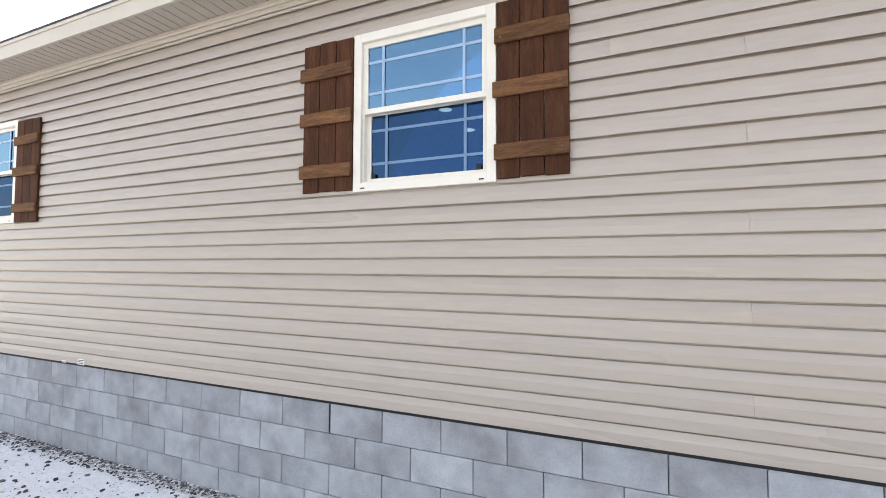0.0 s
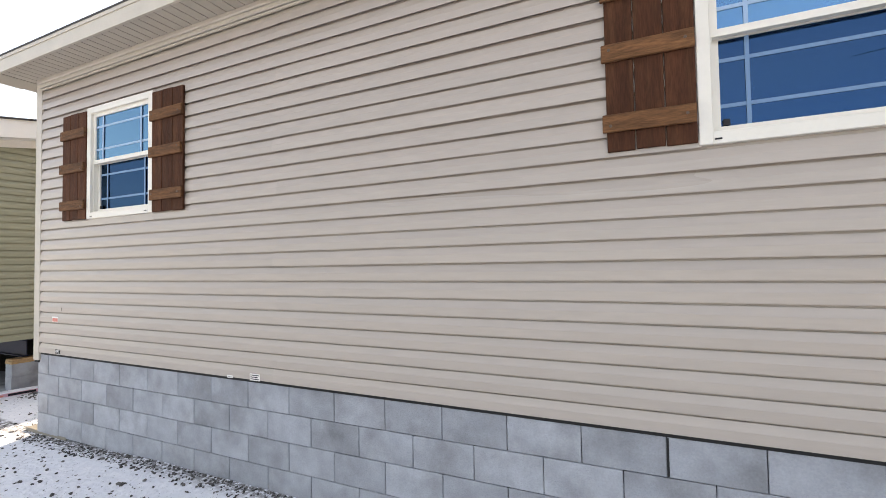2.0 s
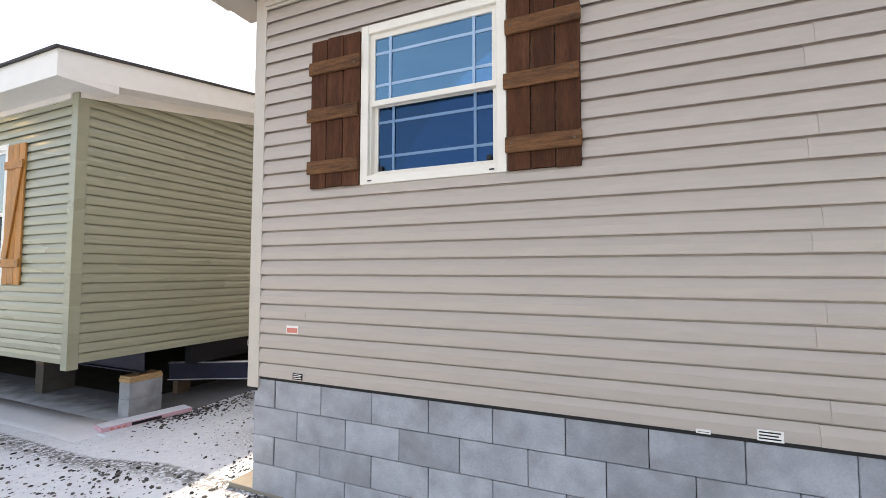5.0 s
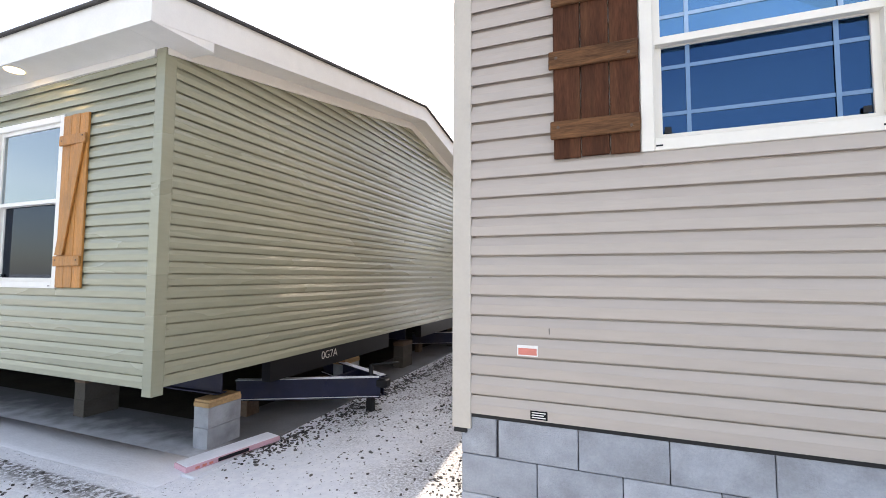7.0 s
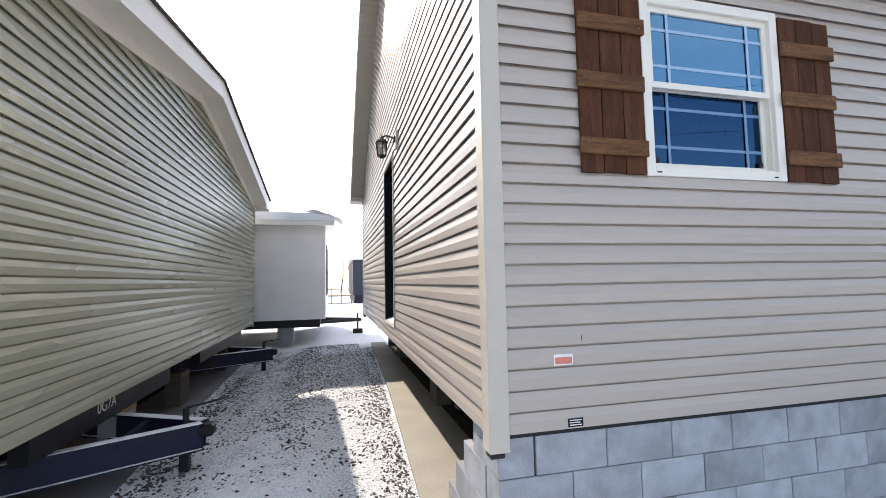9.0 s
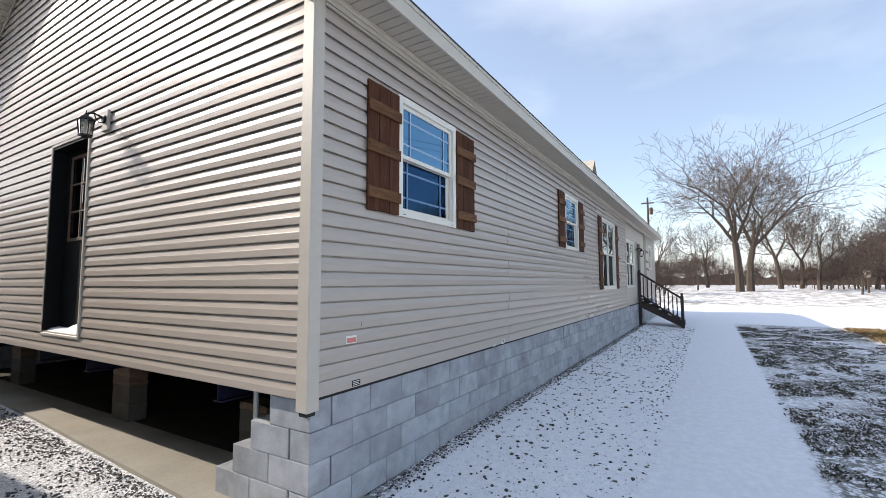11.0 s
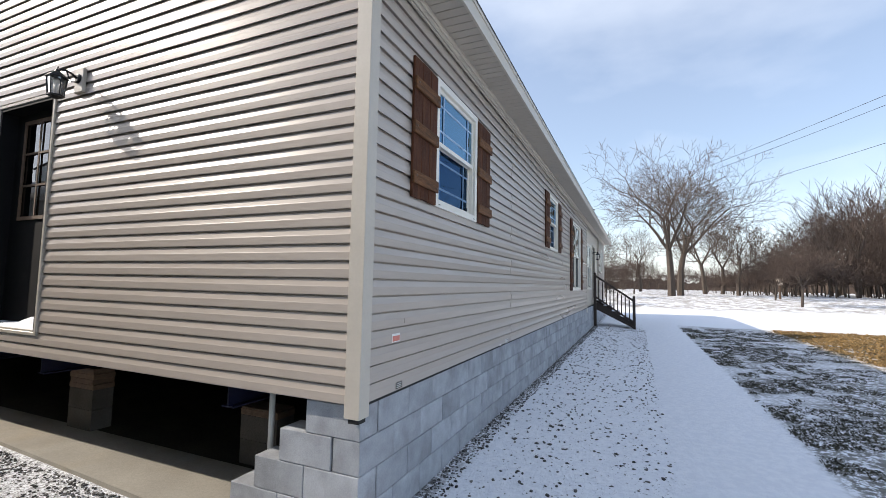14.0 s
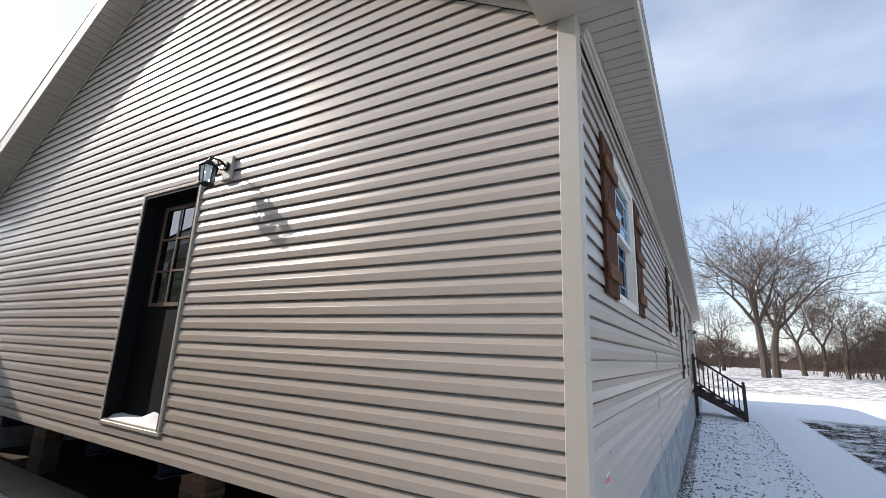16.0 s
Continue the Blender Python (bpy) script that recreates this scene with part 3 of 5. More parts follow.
def roof():
    t = thing("roof", (0, 0, EAVE), "gabled shingle roof with beige fascia and soffit", "roof", kind="structure")
    ov, rk = 0.31, 0.30
    x0, x1 = -rk, LENGTH + rk
    for s in (1, -1):
        bm = bmesh.new()
        ye = RIDGE_Y + s * (RIDGE_Y + ov + 0.03)
        zr = 0.17 + PITCH * (RIDGE_Y + ov)
        prism(bm, [(ye, 0.145), (ye, 0.165), (RIDGE_Y, zr + 0.03), (RIDGE_Y, zr)], 0, x0 - 0.02, x1)
        part("shingle_slope", bm, SHINGLE, t, "dark shingle slope")
    bm = bmesh.new()
    prism(bm, [(-ov - 0.02, -0.005), (-ov, -0.005), (-ov, 0.145), (-ov - 0.02, 0.145)], 0, x0, x1)
    prism(bm, [(-ov - 0.028, 0.115), (-ov - 0.02, 0.115), (-ov - 0.02, 0.147), (-ov - 0.028, 0.147)], 0, x0, x1)
    part("fascia", bm, FASCIA, t, "beige metal eave fascia")
    bm = bmesh.new()
    yb = DEPTH + ov
    prism(bm, [(yb, -0.005), (yb + 0.02, -0.005), (yb + 0.02, 0.145), (yb, 0.145)], 0, x0, x1)
    part("fascia", bm, FASCIA, t)
    # rake boards and sloping rake soffits
    for s in (1, -1):
        def yy(d):
            return RIDGE_Y + s * d
        half = RIDGE_Y + ov
        bm = bmesh.new()
        prism(bm, [(yy(half), -0.005), (yy(half), 0.145), (yy(0), 0.145 + PITCH * half), (yy(0), 0.015 + PITCH * RIDGE_Y), (yy(RIDGE_Y), 0.015), (yy(RIDGE_Y + 0.02), -0.005)], 0, x0 - 0.02, x0)
        prism(bm, [(yy(half + 0.01), 0.115), (yy(half + 0.01), 0.147), (yy(0), 0.147 + PITCH * half), (yy(0), 0.115 + PITCH * half)], 0, x0 - 0.028, x0 - 0.02)
        part("rake_board", bm, FASCIA, t, "beige metal rake board")
        bm = bmesh.new()
        step_n = 52
        for k in range(step_n):
            d0, d1 = RIDGE_Y * k / step_n + 0.003, RIDGE_Y * (k + 1) / step_n - 0.003
            def z(d):
                return 0.02 + PITCH * (RIDGE_Y - d)
            prism(bm, [(yy(d0), z(d0)), (yy(d1), z(d1)), (yy(d1), z(d1) + 0.012), (yy(d0), z(d0) + 0.012)], 0, x0, -0.02)
        prism(bm, [(yy(0), PITCH * RIDGE_Y + 0.034), (yy(RIDGE_Y), 0.034), (yy(RIDGE_Y), 0.05), (yy(0), PITCH * RIDGE_Y + 0.05)], 0, x0, 0.02)
        part("rake_soffit", bm, SOFFIT, t, "ribbed beige rake soffit")
        bm = bmesh.new()
        prism(bm, [(yy(0), PITCH * RIDGE_Y - 0.03), (yy(RIDGE_Y - 0.16), 0.07), (yy(RIDGE_Y - 0.16), 0.115), (yy(0), PITCH * RIDGE_Y + 0.018)], 0, -0.034, -0.018)
        part("rake_channel", bm, TRIM, t, "narrow beige channel along the rake")
        # boxed return at the foot of the rake
        bm = bmesh.new()
        prism(bm, [(yy(RIDGE_Y - 0.18), -0.005), (yy(half), -0.005), (yy(half), 0.03), (yy(RIDGE_Y - 0.18), PITCH * 0.18 + 0.03)], 0, x0 + 0.005, x0 + 0.02)
        quad_box(bm, x0 + 0.02, min(yy(RIDGE_Y - 0.18), yy(RIDGE_Y - 0.16)), -0.005, -0.02, max(yy(RIDGE_Y - 0.18), yy(RIDGE_Y - 0.16)), 0.10)
        quad_box(bm, x0 + 0.02, min(yy(RIDGE_Y - 0.16), yy(half)), -0.004, -0.022, max(yy(RIDGE_Y - 0.16), yy(half)), 0.006)
        part("eave_return", bm, SOFFIT, t, "beige boxed eave return")
    # front soffit with its ribs
    bm = bmesh.new()
    n = int((LENGTH + 0.2) / 0.10)
    for k in range(n):
        a = -0.02 + k * 0.10
        quad_box(bm, a + 0.004, -ov, 0.0, a + 0.096, 0.0, 0.012)
    quad_box(bm, -0.02, -ov, 0.02, LENGTH, 0.012, 0.03)
    quad_box(bm, RECESS + 0.001, 0.0125, 0.0, 17.999, 0.14, 0.012)
    quad_box(bm, RECESS + 0.001, 0.0125, 0.014, 17.999, 0.14, 0.04)
    part("soffit", bm, SOFFIT, t, "ribbed beige vinyl soffit")
    bm = bmesh.new()
    prism(bm, [(-0.060, -0.028), (-0.052, -0.040), (-0.02, -0.040), (-0.02, -0.001), (-0.060, -0.001)], 0, 0.08, LENGTH)
    prism(bm, [(-0.042, -0.066), (-0.036, -0.074), (-0.0185, -0.074), (-0.0185, -0.0405), (-0.042, -0.0405)], 0, 0.08, LENGTH)
    prism(bm, [(-0.030, -0.098), (-0.0185, -0.098), (-0.0185, -0.080), (-0.030, -0.080)], 0, 0.08, LENGTH)
    part("frieze", bm, TRIM, t, "stepped beige frieze trim")
    # small gabled dormer
    bm = bmesh.new()
    prism(bm, [(12.75, 1.02), (14.45, 1.02), (13.6, 2.12)], 1, 1.2, 4.0)
    d = part("dormer", bm, TRIM, t, "small beige gabled dormer")
    for s in (1, -1):
        bm = bmesh.new()
        prism(bm, [(13.6, 2.14), (13.6, 2.20), (13.6 + s * 1.0, 0.96), (13.6 + s * 1.0, 0.90)], 1, 1.0, 4.0)
        part("dormer_roof", bm, FASCIA, d)
    bm = bmesh.new()
    prism(bm, [(-0.35, -0.0), (0.35, 0.0), (0.0, 0.35)], 1, 0, 0.02)
    bmesh.ops.translate(bm, verts=bm.verts, vec=(13.6, 1.17, 1.35))
    part("dormer_window", bm, WHITE, d, "white triangular dormer window")
    bm = bmesh.new()
    tube(bm, [(2.5, 0.6, 0.6), (2.5, 0.6, 1.0)], 0.04, 10)
    part("vent_pipe", bm, PAPER, t, "white roof vent pipe")
    return t


roof()
# Unseen walls, added to stop light entering the crawl space from behind.
bm = bmesh.new()
quad_box(bm, 0.6, DEPTH - 0.2, -0.1, LENGTH - 0.05, DEPTH - 0.02, BASE)
quad_box(bm, LENGTH - 0.25, 0.2, -0.1, LENGTH - 0.05, DEPTH - 0.2, BASE)
tagged(part("foundation_back", bm, BLOCK, None, "unseen walls added at back and far end to keep light out"), category="foundation", kind="structure")


# ---- windows, shutters, doors ----
def bar_frame(bm, u0, w0, u1, w1, width, v0, v1):
    """Four bars butted round an opening, in (u, v, w)."""
    quad_box(bm, u0, v0, w0, u0 + width, v1, w1)
    quad_box(bm, u1 - width, v0, w0, u1, v1, w1)
    quad_box(bm, u0 + width, v0, w0, u1 - width, v1, w0 + width)
    quad_box(bm, u0 + width, v0, w1 - width, u1 - width, v1, w1)


def sash(win, name, u0, w0, u1, w1, v, mat, grille, frame_mat=None, label=""):
    bm = bmesh.new()
    bar_frame(bm, u0, w0, u1, w1, 0.035, v, v + 0.035)
    s = part(name, bm, frame_mat or VINYL, win, label)
    bm = bmesh.new()
    quad_box(bm, u0 + 0.034, v + 0.012, w0 + 0.034, u1 - 0.034, v + 0.016, w1 - 0.034)
    p = part("pane", bm, mat, s)
    p.visible_shadow = False
    if grille:
        bm = bmesh.new()
        g = 0.009
        a, b, c, d = u0 + 0.034, u1 - 0.034, w0 + 0.034, w1 - 0.034
        for u in (a + 0.115, b - 0.115):
            quad_box(bm, u - g, v + 0.004, c, u + g, v + 0.008, d)
        for w in (c + 0.10, d - 0.10):
            quad_box(bm, a, v + 0.0085, w - g, b, v + 0.0115, w + g)
        part("grille", bm, GRILLE if mat is GLASS else GRILLE_DIM, s, "prairie grille with the glass's blue cast painted in")
    return s


def window(name, hole, m, label, grille=True, units=1, mats=None, frame_mat=None):
    """A single-hung vinyl window: outer frame, raised upper sash, screened lower sash."""
    win = thing(name, m, label, "window", kind="structure")
    u0, w0, u1, w1 = hole
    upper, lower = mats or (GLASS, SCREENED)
    bm = bmesh.new()
    bar_frame(bm, u0 - 0.012, w0 - 0.012, u1 + 0.012, w1 + 0.012, 0.058, -0.030, 0.05)
    bevelled(bm, 0.003)
    part("window_frame", bm, frame_mat or VINYL, win)
    width = (u1 - u0 - 0.09) / units
    mid = (w0 + w1) / 2 + 0.01
    for k in range(units):
        a = u0 + 0.045 + k * width
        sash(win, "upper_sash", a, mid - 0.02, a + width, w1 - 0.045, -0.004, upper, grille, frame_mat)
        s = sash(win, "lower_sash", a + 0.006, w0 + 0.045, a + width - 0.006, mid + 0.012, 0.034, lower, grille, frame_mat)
        bm = bmesh.new()
        bar_frame(bm, a, w0 + 0.045, a + width, mid + 0.016, 0.012, -0.002, 0.033)
        part("screen_track", bm, frame_mat or VINYL, s)
        for u in (a + 0.05, a + width - 0.08):
            bm = bmesh.new()
            quad_box(bm, u, 0.030, w0 + 0.085, u + 0.028, 0.036, w0 + 0.113)
            part("screen_latch", bm, BLACK, s, "small dark corner latch")
    bm = bmesh.new()
    for u in (u0 + 0.05, u1 - 0.09):
        quad_box(bm, u, -0.0325, w0 + 0.006, u + 0.03, -0.031, w0 + 0.014)
    part("weep_hole", bm, BLACK, win)
    return win


window("window_1", WIN_A, front_m, "white single-hung window with prairie grilles, reflected sky's blue put into the glass")
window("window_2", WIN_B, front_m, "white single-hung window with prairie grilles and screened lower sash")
window("window_3", WIN_C, front_m, "tall double white window without grilles", False, 2, (PLAIN, PLAIN_DARK))
window("window_4", WIN_D, Matrix.Translation((0, 0.06, 0)), "double white window in the entry bay", False, 2, (PLAIN, PLAIN_DARK))
window("window_5", (19.0, 2.14, 19.95, 3.17), front_m, "white single-hung window beyond the entry", False)


def shutter(u0, w0, w1, m, label, mats, seed, width=0.405, diagonal=False):
    """A board-and-batten shutter: three planks, three cross battens with screws."""
    rnd = random.Random(seed)
    t = thing("shutter", m @ Matrix.Translation((u0, -0.016, w0)), label, "shutter", "board-and-batten shutters")
    h = w1 - w0
    bw = width / 3
    for k in range(3):
        dz = rnd.uniform(-0.004, 0.004)
        part("plank", box_bm(k * bw + 0.0025, -0.020 - rnd.uniform(0, 0.002), dz, (k + 1) * bw - 0.0025, 0.0, h + dz, 0.003), mats[0], t)
    fr = (0.14, 0.49, 0.80) if not diagonal else (0.15, 0.85)
    battens = []
    for f in fr:
        z = h * f + rnd.uniform(-0.006, 0.006)
        o = rnd.uniform(-0.012, 0.004)
        tilt = Matrix.Rotation(rnd.uniform(-0.012, 0.012), 4, "Y")
        b = part("batten", box_bm(-0.008, -0.043, -0.045, width + 0.004, -0.0235, 0.045, 0.004), mats[1], t, "worn cross batten")
        b.matrix_basis = Matrix.Translation((o, 0, z)) @ tilt
        battens.append(b)
        for u in (0.03, width - 0.035):
            bm = bmesh.new()
            lathe(bm, [(0.008, 0), (0.008, 0.0025), (0.004, 0.004)], sides=8)
            s = part("screw", bm, STEEL, b)
            s.matrix_basis = Matrix.Translation((u, -0.043, rnd.uniform(-0.02, 0.02))) @ Matrix.Rotation(radians(90), 4, "X")
    if diagonal:
        z0, z1 = h * fr[0] + 0.05, h * fr[1] - 0.05
        bm = bmesh.new()
        prism(bm, [(0.01, z0), (0.12, z0), (width - 0.02, z1), (width - 0.13, z1)], 1, -0.042, -0.0235)
        bevelled(bm, 0.003)
        part("brace", bm, mats[1], t)
    return t


STAINED = (WOOD, BATTEN)
for s, (u, w0, w1, lab) in enumerate(((0.53, 2.13, 3.165, "dark stained board-and-batten shutter near the corner"), (1.932, 2.13, 3.165, "dark stained board-and-batten shutter with broad battens"),
                                      (5.60, 2.195, 3.215, "brown stained board-and-batten shutter with worn battens"), (6.98, 2.195, 3.215, "brown stained board-and-batten shutter with a knot"),
                                      (8.84, 1.39, 3.17, "tall dark stained board-and-batten shutter"), (11.02, 1.39, 3.17, "tall dark stained board-and-batten shutter"))):
    shutter(u, w0, w1, front_m, lab, STAINED, 11 + s)


def gable_door():
    u0, w0, u1, w1 = -4.34, 1.02, -3.39, 3.17
    t = thing("door_1", gable_m, "black door with a six-pane light, snow on its sill", "door", kind="structure")
    bm = bmesh.new()
    bar_frame(bm, u0 - 0.03, w0 - 0.03, u1 + 0.03, w1 + 0.03, 0.032, -0.028, 0.03)
    bevelled(bm, 0.004)
    part("casing", bm, TRIM, t, "beige door casing")
    bm = bmesh.new()
    for a, b, c, d in ((u0, w0, u0 + 0.03, w1), (u1 - 0.03, w0, u1, w1), (u0 + 0.03, w1 - 0.03, u1 - 0.03, w1)):
        quad_box(bm, a + 0.0025, -0.020, b, c - 0.0025, 0.139, d - 0.003)
    part("jamb", bm, DOORBLACK, t, "black door jamb")
    bm = bmesh.new()
    g = (u0 + 0.20, w0 + 1.06, u1 - 0.20, w1 - 0.13)
    wall_boxes(bm, u0 + 0.03, u1 - 0.03, w0 + 0.03, w1 - 0.03, 0.115, 0.138, [g])
    leaf = part("door_leaf", bm, DOORBLACK, t, "black door leaf")
    bm = bmesh.new()
    bar_frame(bm, g[0] - 0.02, g[1] - 0.02, g[2] + 0.02, g[3] + 0.02, 0.035, 0.102, 0.1145)
    for k in (1, 2):
        w = g[1] + (g[3] - g[1]) * k / 3
        quad_box(bm, g[0] + 0.015, 0.104, w - 0.01, g[2] - 0.015, 0.113, w + 0.01)
    um = (g[0] + g[2]) / 2
    quad_box(bm, um - 0.01, 0.1035, g[1] + 0.015, um + 0.01, 0.1125, g[3] - 0.015)
    part("light_frame", bm, BROWN_TIMBER, leaf, "brown glazing bars")
    bm = bmesh.new()
    quad_box(bm, g[0], 0.120, g[1], g[2], 0.124, g[3])
    p = part("pane", bm, DOOR_GLASS, leaf)
    p.visible_shadow = False
    for z, r in ((1.98, 0.028), (1.83, 0.032)):
        bm = bmesh.new()
        lathe(bm, [(r, 0), (r, 0.01), (r * 0.45, 0.014), (r * 0.45, 0.035), (r * 0.9, 0.045), (r * 0.9, 0.06), (r * 0.5, 0.066)], sides=12)
        k = part("door_knob", bm, STEEL, leaf, "metal knob and deadbolt", True)
        k.matrix_basis = Matrix.Translation((u1 - 0.10, 0.114, z)) @ Matrix.Rotation(radians(90), 4, "X")
    bm = bmesh.new()
    n = 14
    top, foot = [], []
    for i in range(n + 1):
        u = u0 + 0.05 + (u1 - u0 - 0.1) * i / n
        h = 0.035 + 0.06 * math.exp(-((i - 9.5) / 2.0) ** 2) + 0.01 * noise.noise((i * 0.7, 2, 1))
        top.append([bm.verts.new((u, 0.115, w0 + 0.018 + h)), bm.verts.new((u, 0.045, w0 + 0.018 + h * 0.75)), bm.verts.new((u, 0.0, w0 + 0.016))])
    for a, b in zip(top, top[1:]):
        bm.faces.new((a[0], a[1], b[1], b[0]))
        bm.faces.new((a[1], a[2], b[2], b[1]))
    part("snow_drift", bm, SNOW, t, "snow drift on the sill", True)
    bm = bmesh.new()
    quad_box(bm, u0 + 0.016, -0.02, w0 - 0.0, u1 - 0.016, 0.114, w0 + 0.016)
    part("sill", bm, TRIM, t, "pale sill")
    return t


gable_door()


def entry_door():
    t = thing("door_2", (0, 0, 0), "dark closed front door in the entry bay", "door", kind="structure")
    u0, w0, u1, w1 = DOOR2
    bm = bmesh.new()
    bar_frame(bm, u0 - 0.03, w0, u1 + 0.03, w1 + 0.03, 0.05, 0.03, 0.07)
    part("casing", bm, TRIM, t)
    bm = bmesh.new()
    quad_box(bm, u0 + 0.02, 0.09, w0 + 0.02, u1 - 0.02, 0.13, w1 - 0.02)
    part("door_leaf", bm, BLACK, t)


entry_door()


def wall_lantern(m, label):
    """A carriage lantern: wall plate, curved arm, roofed cage with clear panes."""
    t = thing("wall_lantern", m, label, "wall lamp", "outdoor wall lanterns")
    bm = box_bm(-0.075, -0.035, -0.12, 0.075, 0.0, 0.13, 0.006)
    part("mounting_block", bm, TRIM, t, "beige vinyl mounting block")
    bm = bmesh.new()
    lathe(bm, [(0.05, 0), (0.05, 0.012), (0.035, 0.022)], sides=14)
    p = part("back_plate", bm, BLACK, t)
    p.matrix_basis = Matrix.Translation((0, -0.035, 0.02)) @ Matrix.Rotation(radians(90), 4, "X")
    bm = bmesh.new()
    tube(bm, [(0, -0.05, 0.02), (0, -0.09, 0.045), (0, -0.14, 0.06), (0, -0.19, 0.045), (0, -0.215, 0.02)], 0.011, 8)
    tube(bm, [(0, -0.05, -0.02), (0, -0.09, -0.035), (0, -0.12, 0.0), (0, -0.14, 0.05)], 0.007, 6)
    part("arm", bm, BLACK, t, "curved black arm", True)
    c = (0, -0.215, 0)
    bm = bmesh.new()
    lathe(bm, [(0.090, -0.055), (0.094, -0.048), (0.060, -0.012), (0.028, 0.012), (0.018, 0.03), (0.006, 0.045), (0.006, 0.065), (0.002, 0.075)], c, 6)
    part("cap", bm, BLACK, t, "pointed black cap")
    bm = bmesh.new()
    for k in range(6):
        a = math.pi * k / 3
        p0 = (0.080 * math.cos(a), -0.215 + 0.080 * math.sin(a), -0.055)
        p1 = (0.062 * math.cos(a), -0.215 + 0.062 * math.sin(a), -0.225)
        tube(bm, [p0, p1], 0.006, 5)
    lathe(bm, [(0.072, -0.235), (0.072, -0.222), (0.055, -0.22)], c, 6)
    lathe(bm, [(0.02, -0.26), (0.05, -0.235), (0.05, -0.234)], c, 6)
    part("cage", bm, BLACK, t, "black six-sided cage")
    bm = bmesh.new()
    for k in range(6):
        a, b = math.pi * k / 3, math.pi * (k + 1) / 3
        q = [bm.verts.new((r * math.cos(x), -0.215 + r * math.sin(x), z)) for r, z, x in ((0.077, -0.057, a), (0.077, -0.057, b), (0.060, -0.22, b), (0.060, -0.22, a))]
        bm.faces.new(q)
    g = part("lantern_glass", bm, CLEAR, t, "clear bevelled panes")
    g.visible_shadow = False
    bm = bmesh.new()
    lathe(bm, [(0.012, -0.2), (0.012, -0.12), (0.028, -0.1), (0.028, -0.075), (0.01, -0.056)], c, 10)
    part("bulb", bm, PAPER, t, "white lamp holder", True)
    return t


wall_lantern(gable_m @ Matrix.Translation((-2.99, -0.013, 3.23)) @ Matrix.Scale(0.86, 4), "black carriage lantern on a beige block by the side door")
wall_lantern(Matrix.Translation((15.5, 0.058, 2.75)), "black carriage lantern beside the front door")

# stickers on the siding
t = thing("label_sticker", (0.335, -0.0185, 1.13), "red and white label stuck on the siding", "label")
part("backing", box_bm(0, 0, 0, 0.105, 0.001, 0.055, 0), PAPER, t)
part("print", box_bm(0.006, -0.0012, 0.006, 0.099, -0.0002, 0.040, 0), LABEL_RED, t, "red printed field")
for x, z, w, h, n in ((0.40, 0.82, 0.085, 0.042, 3), (3.07, 0.808, 0.10, 0.05, 3), (2.83, 0.806, 0.06, 0.02, 1)):
    t = thing("data_plate", (x, -0.0190, z), "small black and white data plate on the siding", "label")
    part("plate", box_bm(0, 0, 0, w, 0.0012, h, 0), PAPER if x > 1 else DOORBLACK, t)
    for k in range(n):
        part("text_bar", box_bm(0.008, -0.0012, h * (k + 0.6) / (n + 0.6), w * (0.9 - 0.1 * (k % 2)), -0.0003, h * (k + 0.6) / (n + 0.6) + h * 0.12, 0), BLACK if x > 1 else PAPER, t)

bm = bmesh.new()
quad_box(bm, 5.355, -0.0172, 1.795, 5.385, -0.0135, 1.803)
part("nail_slot", bm, BLACK, wall_front, "small dark nick in the siding")
bm = bmesh.new()
quad_box(bm, 0.495, -0.0172, 1.245, 0.499, -0.0155, 1.275)
part("scuff", bm, MORTAR, wall_front, "small grey scuff on the siding")
# ceiling lights and a shade seen through the window
for x, y in ((5.83, 1.96), (5.83, 2.73)):
    t = thing("ceiling_light", (x, y, 3.418), "warm recessed ceiling light, switched on", "ceiling light", "recessed ceiling lights")
    bm = bmesh.new()
    lathe(bm, [(0.07, -0.004), (0.07, 0)], sides=16)
    part("lens", bm, WARM, t)
    bm = bmesh.new()
    lathe(bm, [(0.09, -0.003), (0.09, 0.0)], sides=16)
    part("trim_ring", bm, WHITE, t)

# ---- block foundation ----
found = thing("foundation_wall", (0, 0, 0), "grey concrete block foundation, stepped at the open end", "foundation", kind="structure")
bm = bmesh.new()
quad_box(bm, 0.05, 0.02, -0.1, LENGTH - 0.05, 0.17, 0.775)
quad_box(bm, 0.05, 0.17, -0.1, 0.17, 0.40, 0.76)
quad_box(bm, 0.05, 0.40, -0.1, 0.17, 0.60, 0.56)
quad_box(bm, 0.05, 0.60, -0.1, 0.17, 0.80, 0.36)
quad_box(bm, 0.05, 0.80, -0.1, 0.17, 0.99, 0.16)
part("joint_core", bm, MORTAR, found, "dark joints between blocks")


def block_mesh(l):
    bm = box_bm(0, 0, 0, l - 0.004, 0.19, 0.1955, 0.004)
    return mesh_of("block", bm, BLOCK)


FULL, HALF = block_mesh(0.40), block_mesh(0.20)
rnd = random.Random(5)
X0 = 0.028
for row in range(4):
    z = 0.795 - 0.199 * (row + 1)
    x = X0 + (0.2 if row % 2 == 0 else 0.0)
    while x < LENGTH - 0.3:
        shared("block", FULL, found, Matrix.Translation((x + 0.002, 0.0 + rnd.uniform(-0.0015, 0.0015), z)))
        x += 0.40
    y = 0.0 if row % 2 == 0 else 0.2
    end = (0.4, 0.6, 0.8, 1.0)[row]
    turn = Matrix.Rotation(radians(90), 4, "Z")
    while y < end - 0.1:
        shared("block", FULL, found, Matrix.Translation((X0 + 0.19 + rnd.uniform(-0.001, 0.001), y + 0.002, z)) @ turn)
        y += 0.40
# Dark strip, slightly proud, stands in for the shadow gap over the blocks.
bm = bmesh.new()
